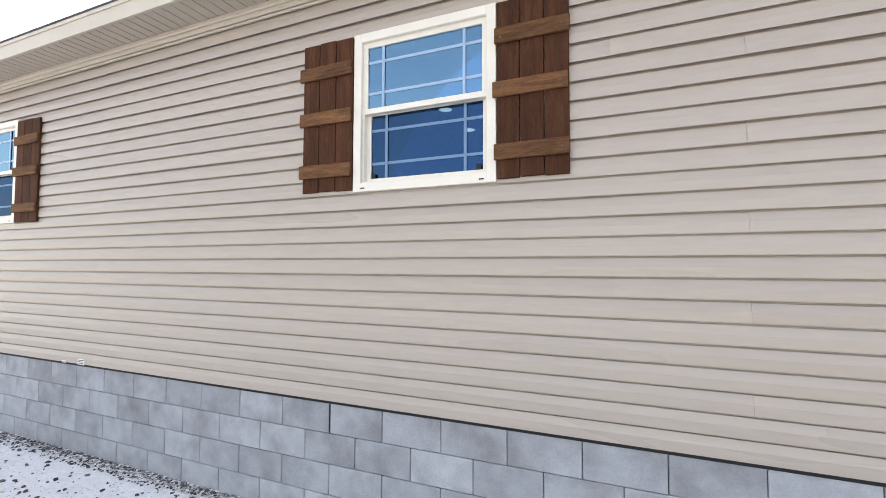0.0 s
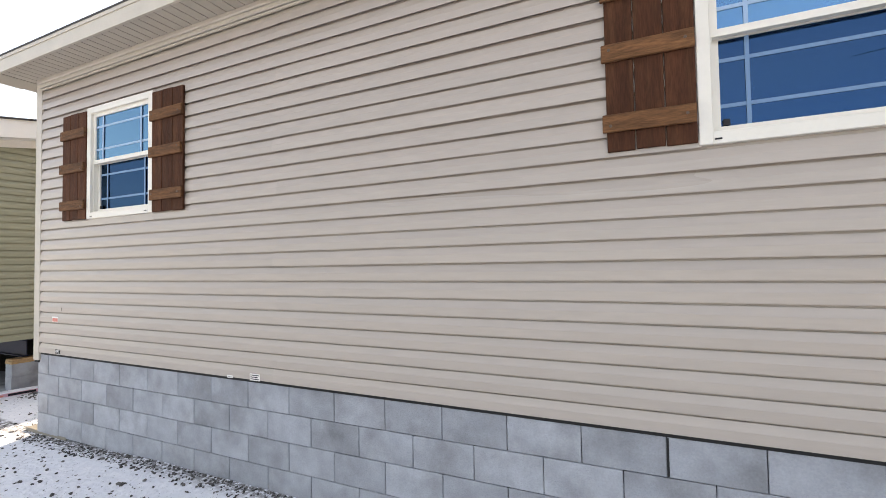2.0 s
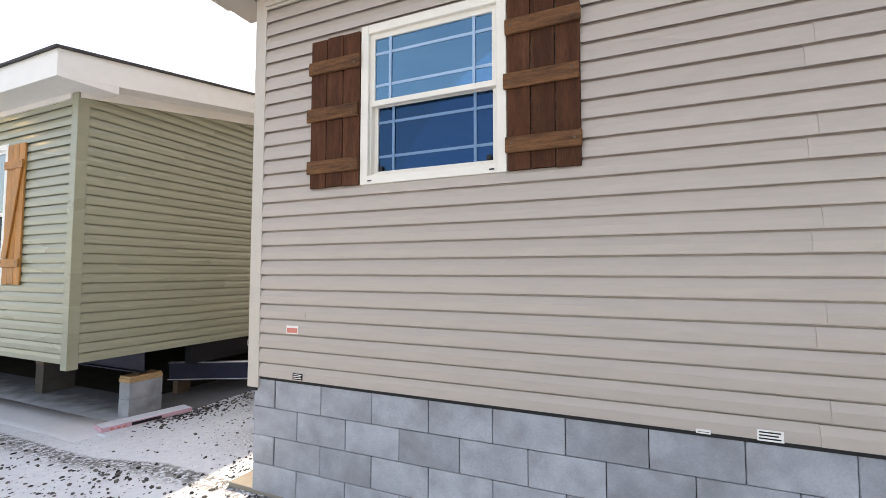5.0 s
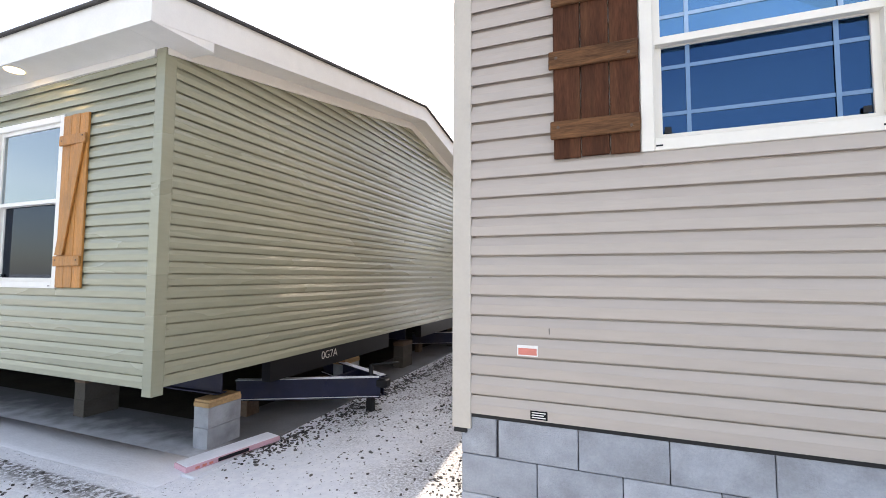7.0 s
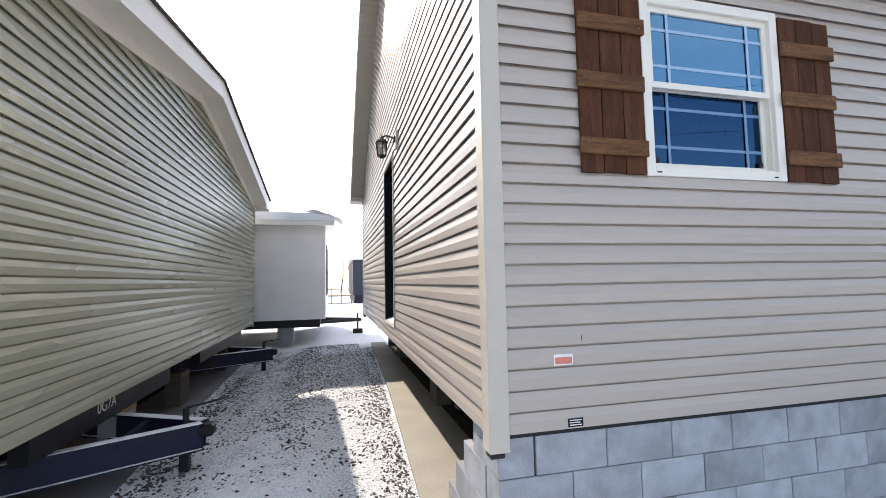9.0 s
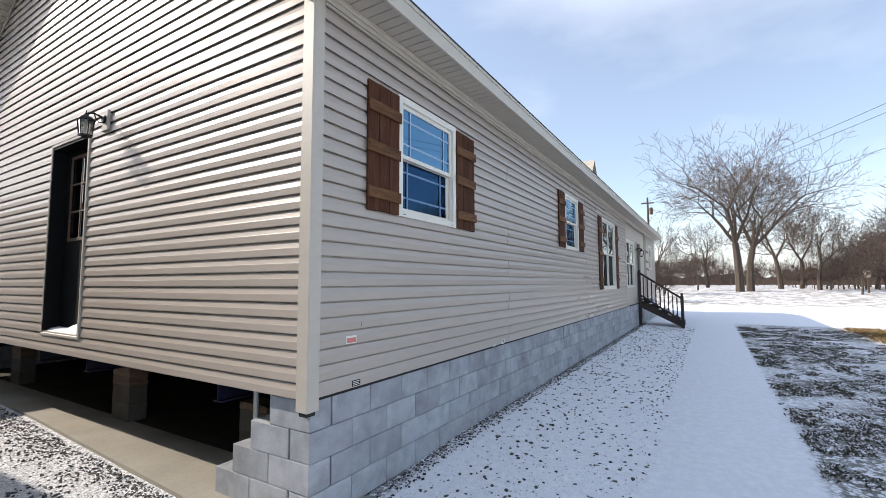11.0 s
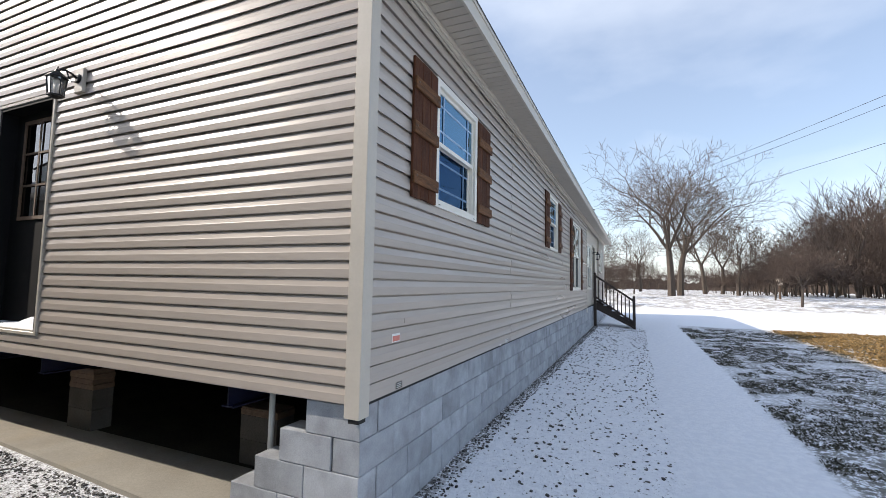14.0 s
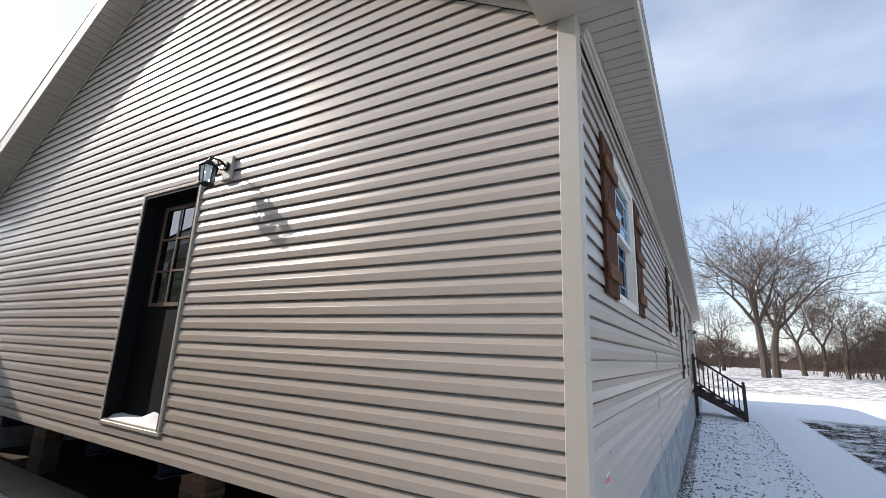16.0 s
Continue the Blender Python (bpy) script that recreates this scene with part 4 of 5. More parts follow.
quad_box(bm, 0.06, -0.004, 0.790, LENGTH, 0.03, 0.8115)
part("sill_seal", bm, DARK, found, "dark strip painted as the shadow gap under the siding")
bm = bmesh.new()
quad_box(bm, 5.826, -0.003, 0.60, 5.836, 0.02, 0.785)
part("vent_slot", bm, DARK, found, "dark open slot in the blocks")

# slab and piers under the beige house
bm = bmesh.new()
prism(bm, [(-0.20, 0.0), (0.56, 0.0), (0.56, DEPTH + 0.35), (0.20, DEPTH + 0.35), (0.04, 4.6)], 2, -0.06, 0.012)
tagged(part("slab", bm, CONCRETE, None, "stained concrete footing strip along the gable"), category="slab", kind="structure")
# Dark sheet from the strip inwards paints the shade below the floor.
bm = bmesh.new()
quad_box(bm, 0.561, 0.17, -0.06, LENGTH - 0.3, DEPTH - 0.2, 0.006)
tagged(part("crawl_ground", bm, CRAWL_SHADE, None, "dark sheet painted as the shade under the house"), category="soil", kind="structure")


def i_outline(y, z, half_w, h):
    """Outline of a rolled steel beam in (y, z)."""
    a, b, f = half_w, 0.006, 0.012
    return [(y - a, z), (y + a, z), (y + a, z + f), (y + b, z + f), (y + b, z + h - f), (y + a, z + h - f), (y + a, z + h), (y - a, z + h), (y - a, z + h - f), (y - b, z + h - f), (y - b, z + f), (y - a, z + f)]


def chassis_beam(y, x0, x1, z):
    bm = bmesh.new()
    prism(bm, i_outline(y, z, 0.06, 0.25), 0, x0, x1)
    return bm


beams = thing("chassis", (0, 0, 0.61), "dark steel chassis beams under the house", "chassis")
for y in (1.2, 3.6, 4.9, 7.2):
    part("beam", chassis_beam(y, 0.15, LENGTH - 1, 0.0), NAVY, beams)


def pier(x, y, courses, along_x, label, cap_mat, z_top=None, cap=0.05, foot=0.012, block_mat=None):
    """A stack of hollow blocks with timber caps."""
    block_mat = block_mat or BLOCK
    t = thing("pier", Matrix.Translation((x, y, foot)) @ Matrix.Rotation(radians(0 if along_x else 90), 4, "Z"), label, "pier", "block piers")
    for c in range(courses):
        bm = bmesh.new()
        z = c * 0.196
        o = 0.003 * (c % 2)
        quad_box(bm, -0.195 + o, -0.095, z, 0.195 + o, -0.065, z + 0.192)
        quad_box(bm, -0.195 + o, 0.065, z, 0.195 + o, 0.095, z + 0.192)
        for a in (-0.195, -0.016, 0.163):
            quad_box(bm, a + o, -0.065, z, a + 0.032 + o, 0.065, z + 0.192)
        part("block", bm, block_mat, t)
    z = courses * 0.196
    k = 0
    while z < (z_top or 0.45) - 0.012:
        h = min(cap, (z_top or 0.45) - 0.012 - z)
        part("timber", box_bm(-0.20 + 0.01 * (k % 2), -0.10, z, 0.20 - 0.012 * (k % 2), 0.10, z + h - 0.001, 0.003), cap_mat, t, "timber packing")
        z += h
        k += 1
    return t


pier(0.70, 1.36, 2, False, "low block pier painted dark for shade, capped with brown timber", BROWN_TIMBER, 0.47, block_mat=SHADED_PIER)
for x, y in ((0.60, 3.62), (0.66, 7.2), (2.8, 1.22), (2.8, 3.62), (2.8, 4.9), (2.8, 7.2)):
    pier(x, y, 2, x > 1, "grey block pier painted dark for shade, capped with brown timber", BROWN_TIMBER, 0.612, block_mat=SHADED_PIER)
bm = bmesh.new()
tube(bm, [(0.35, 0.98, 0.012), (0.35, 0.98, 0.87)], 0.022, 10)
t = thing("drain_pipe", (0, 0, 0), "white plastic pipe rising under the floor", "pipe")
part("pipe", bm, WHITE, t, smooth=True)

# ---- entry stairs ----
def entry_stairs():
    t = thing("entry_stairs", (15.45, 0, 0), "dark brown wooden entry stairs with one baluster rail", "stairs")
    n, run, top = 5, 0.27, 0.98
    for k in range(n):
        z = top * (n - k) / (n + 0.0) - 0.04
        y = -0.05 - k * run
        part("tread", box_bm(0.05, y - run - 0.02, z, 1.25, y, z + 0.04, 0.004), BROWN_DARK, t)
        bm = bmesh.new()
        quad_box(bm, 0.06, y - run + 0.005, z - 0.0015 - 0.02, 1.24, y - 0.01, z - 0.001)
        part("riser", bm, BROWN_DARK, t)
        bm = bmesh.new()
        quad_box(bm, 0.1, y - run - 0.01, z + 0.041, 1.2, y - 0.02, z + 0.053)
        part("snow", bm, SNOW, t, "snow on the tread")
    yl = -0.05 - n * run
    for x in (0.0, 1.25):
        bm = bmesh.new()
        prism(bm, [(-0.03, top - 0.02), (-0.03, top - 0.30), (yl - 0.02, -0.02), (yl - 0.02, 0.17)], 0, x, x + 0.045)
        part("stringer", bm, BROWN_DARK, t, "sawn side stringer")
    posts = ((-0.06, 0.0, top + 0.95), (yl, -0.04, 1.10))
    for y, z0, z1 in posts:
        bm = box_bm(-0.065, y - 0.05, z0, 0.0, y + 0.05, z1, 0.004)
        p = part("newel_post", bm, BROWN_DARK, t)
        bm = bmesh.new()
        lathe(bm, [(0.03, 0), (0.05, 0.03), (0.045, 0.07), (0.012, 0.10)], (-0.032, y, z1), 10)
        part("finial", bm, BROWN_DARK, p)
    for zt, h in ((0.90, 0.085), (0.12, 0.07)):
        bm = bmesh.new()
        prism(bm, [(-0.10, top + zt - 0.04), (-0.10, top + zt - 0.04 + h), (yl + 0.04, zt + 0.08 + h), (yl + 0.04, zt + 0.08)], 0, -0.055, -0.01)
        part("rail", bm, BROWN_DARK, t)
    for k in range(9):
        f = (k + 0.7) / 9.6
        y = -0.10 + (yl + 0.14) * f
        zl = top + 0.10 + (0.22 - top - 0.10) * f
        bm = bmesh.new()
        lathe(bm, [(0.024, 0.0), (0.024, 0.18), (0.016, 0.22), (0.027, 0.34), (0.016, 0.46), (0.024, 0.52), (0.024, 0.74)], (-0.032, y, zl), 6)
        part("baluster", bm, BROWN_DARK, t, smooth=True)


BROWN_DARK = material("dark_brown_stain", (0.028, 0.018, 0.014), 0.6, vary=0.2, fine=0.15, bump=0.3, stretch=(1, 1, 3))
entry_stairs()

# ---- green house ----
GX, GY, GZ, GD = -2.58, 0.13, 0.641, 9.05
GREEN_COURSE = 0.101
GEAVE, GP = 3.40, 0.178
GRY = GY + GD / 2
green = thing("green_house", (0, 0, 0), "sage green vinyl-sided home raised on block piers", "house")
GWIN = (-4.95, 1.42, -3.86, 2.98)
bm = bmesh.new()
wall_boxes(bm, -16.0, GX, GZ, GEAVE, GY + 0.012, GY + 0.13, [GWIN])
gw = part("wall", bm, GREEN, green, "sage green front wall")
side_wall("g", GZ, 27, Matrix.Translation((0, GY, 0)), lambda w0, w1: (-16.0, -16.0, GX - 0.07, GX - 0.07), [GWIN], GREEN, parent=gw, h=GREEN_COURSE)
bm = bmesh.new()
prism(bm, [(GY + 0.02, GZ), (GY + GD - 0.02, GZ), (GY + GD - 0.02, GEAVE), (GRY, GEAVE + GP * GD / 2), (GY + 0.02, GEAVE)], 0, GX - 0.13, GX - 0.012)
gw = part("wall", bm, GREEN, green, "sage green gable wall")
green_gable_m = Matrix(((0, -1, 0, GX), (1, 0, 0, 0), (0, 0, 1, 0), (0, 0, 0, 1)))      # u runs to +y, -v to +x


def green_span(w0, w1):
    def inset(w):
        return max(0.0, (w - GEAVE) / GP)
    a, b = GY + 0.07, GY + GD - 0.07
    return a + inset(w0), a + inset(w1), b - inset(w0), b - inset(w1)


side_wall("gg", GZ, 36, green_gable_m, green_span, [], GREEN, parent=gw, h=GREEN_COURSE)
# Underside and back; the low rear and far end panels only block light.
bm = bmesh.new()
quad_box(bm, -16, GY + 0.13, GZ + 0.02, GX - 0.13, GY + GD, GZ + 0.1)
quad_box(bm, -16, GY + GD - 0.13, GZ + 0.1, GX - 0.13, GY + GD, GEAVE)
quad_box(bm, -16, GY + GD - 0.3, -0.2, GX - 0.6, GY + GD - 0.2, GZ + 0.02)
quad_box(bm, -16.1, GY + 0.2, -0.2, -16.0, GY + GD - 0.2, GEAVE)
part("underfloor", bm, DARK, green, "black underside and back, with unseen panels added to block light")
for y, s in ((GY, 1), (GY + GD, -1)):
    bm = bmesh.new()
    o, i, w = 0.02, -0.008, -0.085
    prism(bm, [(GX + o, y - o * s), (GX + w, y - o * s), (GX + w, y - i * s), (GX + i, y - i * s), (GX + i, y - w * s), (GX + o, y - w * s)], 2, GZ - 0.06, GEAVE + 0.03)
    bevelled(bm, 0.003)
    part("corner_trim", bm, GREEN, green, "green corner trim")
# roof of the green house: deep white fascia, front soffit
go, gr = 0.34, 0.30
half = GD / 2 + go
for s in (1, -1):
    def gy(d):
        return GRY - s * d
    bm = bmesh.new()
    z = GEAVE + GP * half + 0.23
    prism(bm, [(gy(half + 0.03), z - GP * (half + 0.03)), (gy(half + 0.03), z - GP * (half + 0.03) + 0.025), (gy(0), z + 0.025), (gy(0), z)], 0, -16.2, GX + gr + 0.03)
    part("roof_slope", bm, SHINGLE, green, "dark roof slope")
    bm = bmesh.new()
    zt = GEAVE + 0.23
    prism(bm, [(gy(half), zt - 0.26), (gy(half), zt), (gy(0), zt + GP * half), (gy(0), zt - 0.24 + GP * half)], 0, GX + gr - 0.02, GX + gr)
    de = half - go - 0.20
    prism(bm, [(gy(half), GEAVE - 0.03), (gy(de), GEAVE - 0.012), (gy(de), GEAVE - 0.02 + GP * (half - de)), (gy(half - 0.02), GEAVE - 0.02)], 0, GX + gr - 0.018, GX + gr - 0.004)
    part("rake_board", bm, WHITE, green, "deep white rake board")
    bm = bmesh.new()
    prism(bm, [(gy(half - go - 0.19), GEAVE - 0.022 + GP * (go + 0.19)), (gy(half - go - 0.19), GEAVE + 0.008 + GP * (go + 0.19)), (gy(0), GEAVE + 0.03 + GP * half), (gy(0), GEAVE - 0.002 + GP * half)], 0, GX, GX + gr - 0.02)
    part("rake_soffit", bm, WHITE, green)
    bm = bmesh.new()
    prism(bm, [(gy(half - go), GEAVE - 0.07), (gy(half - go), GEAVE + 0.07), (gy(0), GEAVE + 0.07 + GP * GD / 2), (gy(0), GEAVE - 0.06 + GP * GD / 2)], 0, GX + 0.012, GX + 0.03)
    part("frieze", bm, WHITE, green, "white frieze board")
    bm = bmesh.new()
    a, b = sorted((gy(half), gy(half - 0.02)))
    quad_box(bm, -16.2, a, GEAVE - 0.03, GX + gr - 0.02, b, GEAVE + 0.23)
    part("fascia", bm, WHITE, green, "white eave fascia")
    bm = bmesh.new()
    a, b = sorted((gy(half - 0.02), gy(half - go - 0.01)))
    quad_box(bm, -16.2, a, GEAVE - 0.015, GX + 0.0, b, GEAVE + 0.0)
    a, b = sorted((gy(half - 0.02), gy(half - go - 0.20)))
    quad_box(bm, GX + 0.0005, a, GEAVE - 0.014, GX + gr - 0.02, b, GEAVE + 0.001)
    a, b = sorted((gy(half - go - 0.20), gy(half - go - 0.18)))
    quad_box(bm, GX + 0.0005, a, GEAVE + 0.0015, GX + gr - 0.02, b, GEAVE + 0.14)
    part("soffit", bm, WHITE, green, "white porch soffit")
bm = bmesh.new()
quad_box(bm, -16, GY - 0.035, GEAVE - 0.075, GX - 0.09, GY - 0.005, GEAVE - 0.016)
part("frieze", bm, WHITE, green)
t = thing("recessed_light", (-4.25, -0.10, GEAVE - 0.0165), "warm recessed light in the white soffit", "ceiling light")
bm = bmesh.new()
lathe(bm, [(0.07, -0.004), (0.07, 0)], sides=16)
part("lens", bm, WARM, t)
window("window_6", GWIN, Matrix.Translation((0, GY, 0)), "white single-hung window on the green wall", False, 1, (PLAIN, PLAIN_DARK), WHITE)
for u in (-3.84, -5.35):
    shutter(u, 1.42, 2.97, Matrix.Translation((0, GY, 0)), "orange cedar shutter with a diagonal brace", (ORANGE_WOOD, ORANGE_WOOD), 31, 0.36, True)
bm = bmesh.new()
quad_box(bm, -5.1, GY + 1.4, 1.0, -3.7, GY + 1.45, 3.2)
part("room_back", bm, INNER, green, "pale room behind the window")

bm = bmesh.new()
prism(bm, [(-2.47, 0.45), (-2.58, 4.0), (-2.68, 9.6), (-3.5, 9.6), (-3.45, 1.5), (-16, 1.5), (-16, 0.45)], 2, -0.2, -0.132)
tagged(part("slab_green", bm, GREY_SLAB, None, "concrete slab under the green home"), category="slab", kind="structure")
bm = bmesh.new()
prism(bm, [(0.05, -0.19), (0.72, -0.19), (0.72, -0.131), (0.50, -0.129), (0.30, -0.136)], 0, -15.9, -2.62)
tagged(part("snow_drift", bm, SNOW, None, "thin snow drift along the slab's edge", True), category="snow", kind="structure")
# Inner part of the slab replaced by a sheet painted as shade.
bm = bmesh.new()
quad_box(bm, -16, 1.5, -0.2, -3.46, 9.6, -0.136)
tagged(part("crawl_ground_green", bm, CRAWL_SHADE, None, "dark sheet painted as the shade under the green home"), category="soil", kind="structure")
# Piers further in take the block colour with shade painted in.
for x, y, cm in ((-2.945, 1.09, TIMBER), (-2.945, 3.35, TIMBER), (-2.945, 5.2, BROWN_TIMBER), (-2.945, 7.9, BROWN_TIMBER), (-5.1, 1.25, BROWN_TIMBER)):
    pier(x, y, 2, False, "grey block pier capped with orange timber" if cm is TIMBER else "grey block pier with dark timber", cm, 0.476, 0.045, -0.132, SHADED_PIER if x < -4 or y > 5 else BLOCK)
t = thing("green_chassis", (0, 0, 0), "dark steel chassis under the green home", "chassis")
bm = bmesh.new()
quad_box(bm, GX - 0.30, 1.6, 0.36, GX - 0.18, 4.3, GZ + 0.015)
cb = part("cross_beam", bm, BLACK, t)
for y in (5.6,):
    bm = bmesh.new()
    quad_box(bm, GX - 0.30, y, 0.36, GX - 0.18, y + 3.2, GZ + 0.015)
    part("cross_beam", bm, BLACK, t)
for y in (1.09, 3.35, 5.2, 7.9):
    part("beam", chassis_beam(y, -15.5, GX - 0.32, 0.346), NAVY, t)
tc = bpy.data.curves.new("stencil", "FONT")
tc.body, tc.size, tc.extrude = "0G7A", 0.145, 0.0008
tmp = bpy.data.objects.new("stencil", tc)
scene.collection.objects.link(tmp)
tm = bpy.data.meshes.new_from_object(tmp)
bpy.data.objects.remove(tmp)
tm.materials.append(PAPER)
lab = shared("stencil_mark", tm, cb, Matrix.Translation((GX - 0.178, 2.50, 0.455)) @ Matrix(((0, 0, 1, 0), (1, 0, 0, 0), (0, 1, 0, 0), (0, 0, 0, 1))))
tagged(lab, "white stencilled letters")


def drawbar(tip_y, label):
    """A trailer tongue: two flanged beams that meet at a coupler, with a jack."""
    t = thing("drawbar", (-1.93, tip_y, 0), label, "trailer tongue", "trailer tongues")
    for s in (1, -1):
        a, b = Vector((0, 0, 0)), Vector((-1.5, 0.80 * s, 0))
        d = (b - a).normalized()
        m = Matrix.Translation((0, 0.04 * s, 0)) @ Matrix.Rotation(math.atan2(d.y, d.x), 4, "Z")
        ln = (b - a).length
        bm = bmesh.new()
        prism(bm, i_outline(0, 0.05, 0.045, 0.24), 0, 0, ln)
        bmesh.ops.transform(bm, matrix=m, verts=bm.verts)
        part("side_beam", bm, NAVY, t)
        bm = bmesh.new()
        quad_box(bm, 0.02, -0.046, 0.2905, ln, 0.046, 0.297, m)
        quad_box(bm, 0.02, 0.02 * 1, 0.0625, ln, 0.044, 0.067, m)
        part("snow", bm, SNOW, t, "thin snow on the flange")
    bm = bmesh.new()
    quad_box(bm, -0.62, -0.36, 0.20, -0.56, 0.36, 0.26)
    part("cross_bar", bm, NAVY, t)
    bm = box_bm(-0.08, -0.07, 0.16, 0.09, 0.07, 0.27, 0.02)
    part("coupler", bm, BLACK, t, "black ball coupler")
    bm = bmesh.new()
    tube(bm, [(-0.16, 0, 0.10), (-0.16, 0, 0.42)], 0.028, 10)
    tube(bm, [(-0.16, 0, 0.425), (-0.02, 0.12, 0.43), (0.12, 0.22, 0.44)], 0.010, 6)
    part("jack", bm, BLACK, t, "black screw jack with crank", True)
    for y in (-0.82, 0.62):
        part("support_block", box_bm(-1.45, y, -0.14, -1.35, y + 0.20, 0.05, 0.004), BROWN_TIMBER, t, "timber support block")
    bm = bmesh.new()
    quad_box(bm, -0.20, -0.04, -0.16, -0.12, 0.04, 0.10)
    part("jack_foot", bm, BLACK, t)


drawbar(2.62, "navy steel trailer tongue with thin snow")
drawbar(7.45, "navy steel trailer tongue further along the alley")

t = thing("foam_board", Matrix.Translation((-2.58, 0.46, -0.131)) @ Matrix.Rotation(radians(78), 4, "Z"), "pale pink foam board dusted with snow on gravel", "board")
part("board", box_bm(0, -0.0, 0, 0.92, 0.20, 0.045, 0.004), PINK, t)
part("snow", box_bm(0.01, 0.008, 0.0455, 0.91, 0.195, 0.051, 0.002), SNOW, t, "thin snow on top")
part("printed_band", box_bm(0.28, -0.0015, 0.006, 0.58, -0.0005, 0.038, 0), BLACK, t, "black printed band")
for k in range(3):
    part("printed_mark", box_bm(0.08 + k * 0.06, -0.0015, 0.010, 0.115 + k * 0.06, -0.0005, 0.030, 0), LABEL_RED, t, "red printed mark")

# ---- white house and homes beyond ----
white = thing("white_house", (0, 0, 0), "white wrapped home half under snow", "house")
bm = bmesh.new()
quad_box(bm, -12, 10.2, 0.62, -0.95, 16, 3.10)
wb = part("wall", bm, WRAP, white)
for x in (-2.4, -3.6, -4.8):
    bm = bmesh.new()
    quad_box(bm, x, 10.19, 0.64, x + 0.012, 10.199, 3.0)
    part("wrap_seam", bm, WHITE, wb)
bm = bmesh.new()
quad_box(bm, -12.2, 9.95, 3.10, -0.72, 16.2, 3.22)
part("roof_edge", bm, WHITE, white)
bm = bmesh.new()
prism(bm, [(-12.2, 3.222), (-0.70, 3.222), (-0.72, 3.28), (-1.3, 3.42), (-12.2, 3.60)], 1, 9.93, 16.2)
part("snow_cap", bm, SNOW, white, "snow on the flat roof")
bm = bmesh.new()
rows = []
for i in range(9):
    f = i / 8
    x = -1.45 + 0.95 * f
    z = 3.47 + 0.03 * math.sin(f * 7) - 0.9 * max(0, f - 0.6) ** 1.3
    rows.append([bm.verts.new((x, 10.0 + 0.22 * j, z + 0.03 * math.sin(j * 2 + i))) for j in range(5)])
for a, b in zip(rows, rows[1:]):
    for j in range(4):
        bm.faces.new((a[j], a[j + 1], b[j + 1], b[j]))
tp = part("loose_wrap", bm, WRAP, white, "loose flap of wrap at the eave", True)
sol = tp.modifiers.new("thick", "SOLIDIFY")
sol.thickness = 0.012
for y in (11.5, 13.4):
    bm = bmesh.new()
    quad_box(bm, -0.948, y, 1.2, -0.93, y + 0.9, 2.7)
    part("window", bm, BLACK, white, "dark window on the side")
bm = bmesh.new()
quad_box(bm, -12, 10.4, 0.40, -1.1, 15.8, 0.619)
part("chassis", bm, BLACK, white, "black chassis")
bm = bmesh.new()
for y in (11.6, 13.0):
    tube(bm, [(-1.3, y, 0.42), (0.1, 12.3, 0.40)], 0.06, 6)
tube(bm, [(0.0, 12.3, 0.1), (0.0, 12.3, 0.62)], 0.03, 8)
quad_box(bm, -0.15, 12.2, -0.02, 0.15, 12.4, 0.12)
part("drawbar", bm, BLACK, white, "black trailer tongue")
for x in (-2.0, -5.0):
    for y in (10.8, 15.2):
        bm = bmesh.new()
        quad_box(bm, x - 0.2, y - 0.2, -0.02, x + 0.2, y + 0.2, 0.40)
        part("pier", bm, BLOCK, white)


def far_home(name, x0, y0, x1, y1, h, mat, label, windows):
    t = thing(name, (x0, y0, 0), label, "house", "homes beyond the alley")
    w, d = x1 - x0, y1 - y0
    bm = bmesh.new()
    quad_box(bm, 0, 0, 0.6, w, d, h)
    wl_ = part("wall", bm, mat, t)
    bm = bmesh.new()
    prism(bm, [(-0.3, h), (w + 0.3, h), (w + 0.3, h + 0.12), (w / 2, h + 0.75), (-0.3, h + 0.12)], 1, -0.3, d + 0.3)
    part("roof", bm, SNOW, t, "snow-covered roof")
    bm = bmesh.new()
    quad_box(bm, 0.1, 0.1, -0.05, w - 0.1, d - 0.1, 0.6)
    part("skirting", bm, BLACK, t)
    for a, b in windows:
        bm = bmesh.new()
        bar_frame(bm, a, 1.75, b, 2.85, 0.08, -0.05, 0.0)
        f = part("window", bm, WHITE, t)
        bm = bmesh.new()
        quad_box(bm, a + 0.08, -0.03, 1.83, b - 0.08, -0.02, 2.77)
        part("pane", bm, PLAIN_DARK, f)
    return t


far_home("blue_house", 0.75, 33, 11, 44, 3.35, DARKBLUE, "dark navy home with a row of white windows", ((0.75, 1.65), (1.75, 2.65), (2.75, 3.65)))
bm = bmesh.new()
par = bpy.data.objects["blue_house"]
for k in range(4):
    quad_box(bm, -2.4 + k * 0.75, 0.3, 0, -2.32 + k * 0.75, 0.38, 1.1 if k < 3 else 3.2)
quad_box(bm, -2.4, 0.3, 1.05, -0.05, 0.38, 1.12)
quad_box(bm, -2.4, 0.3, 0.55, -0.05, 2.5, 0.62)
prism(bm, [(-2.45, 0.0), (-2.45, 0.55), (-3.6, 0.0)], 1, 0.4, 2.2)
part("porch", bm, TIMBER, par, "timber porch with railing")
far_home("tan_house", -9.5, 52, -1.5, 60, 2.8, TAN, "low tan home under snow", ())

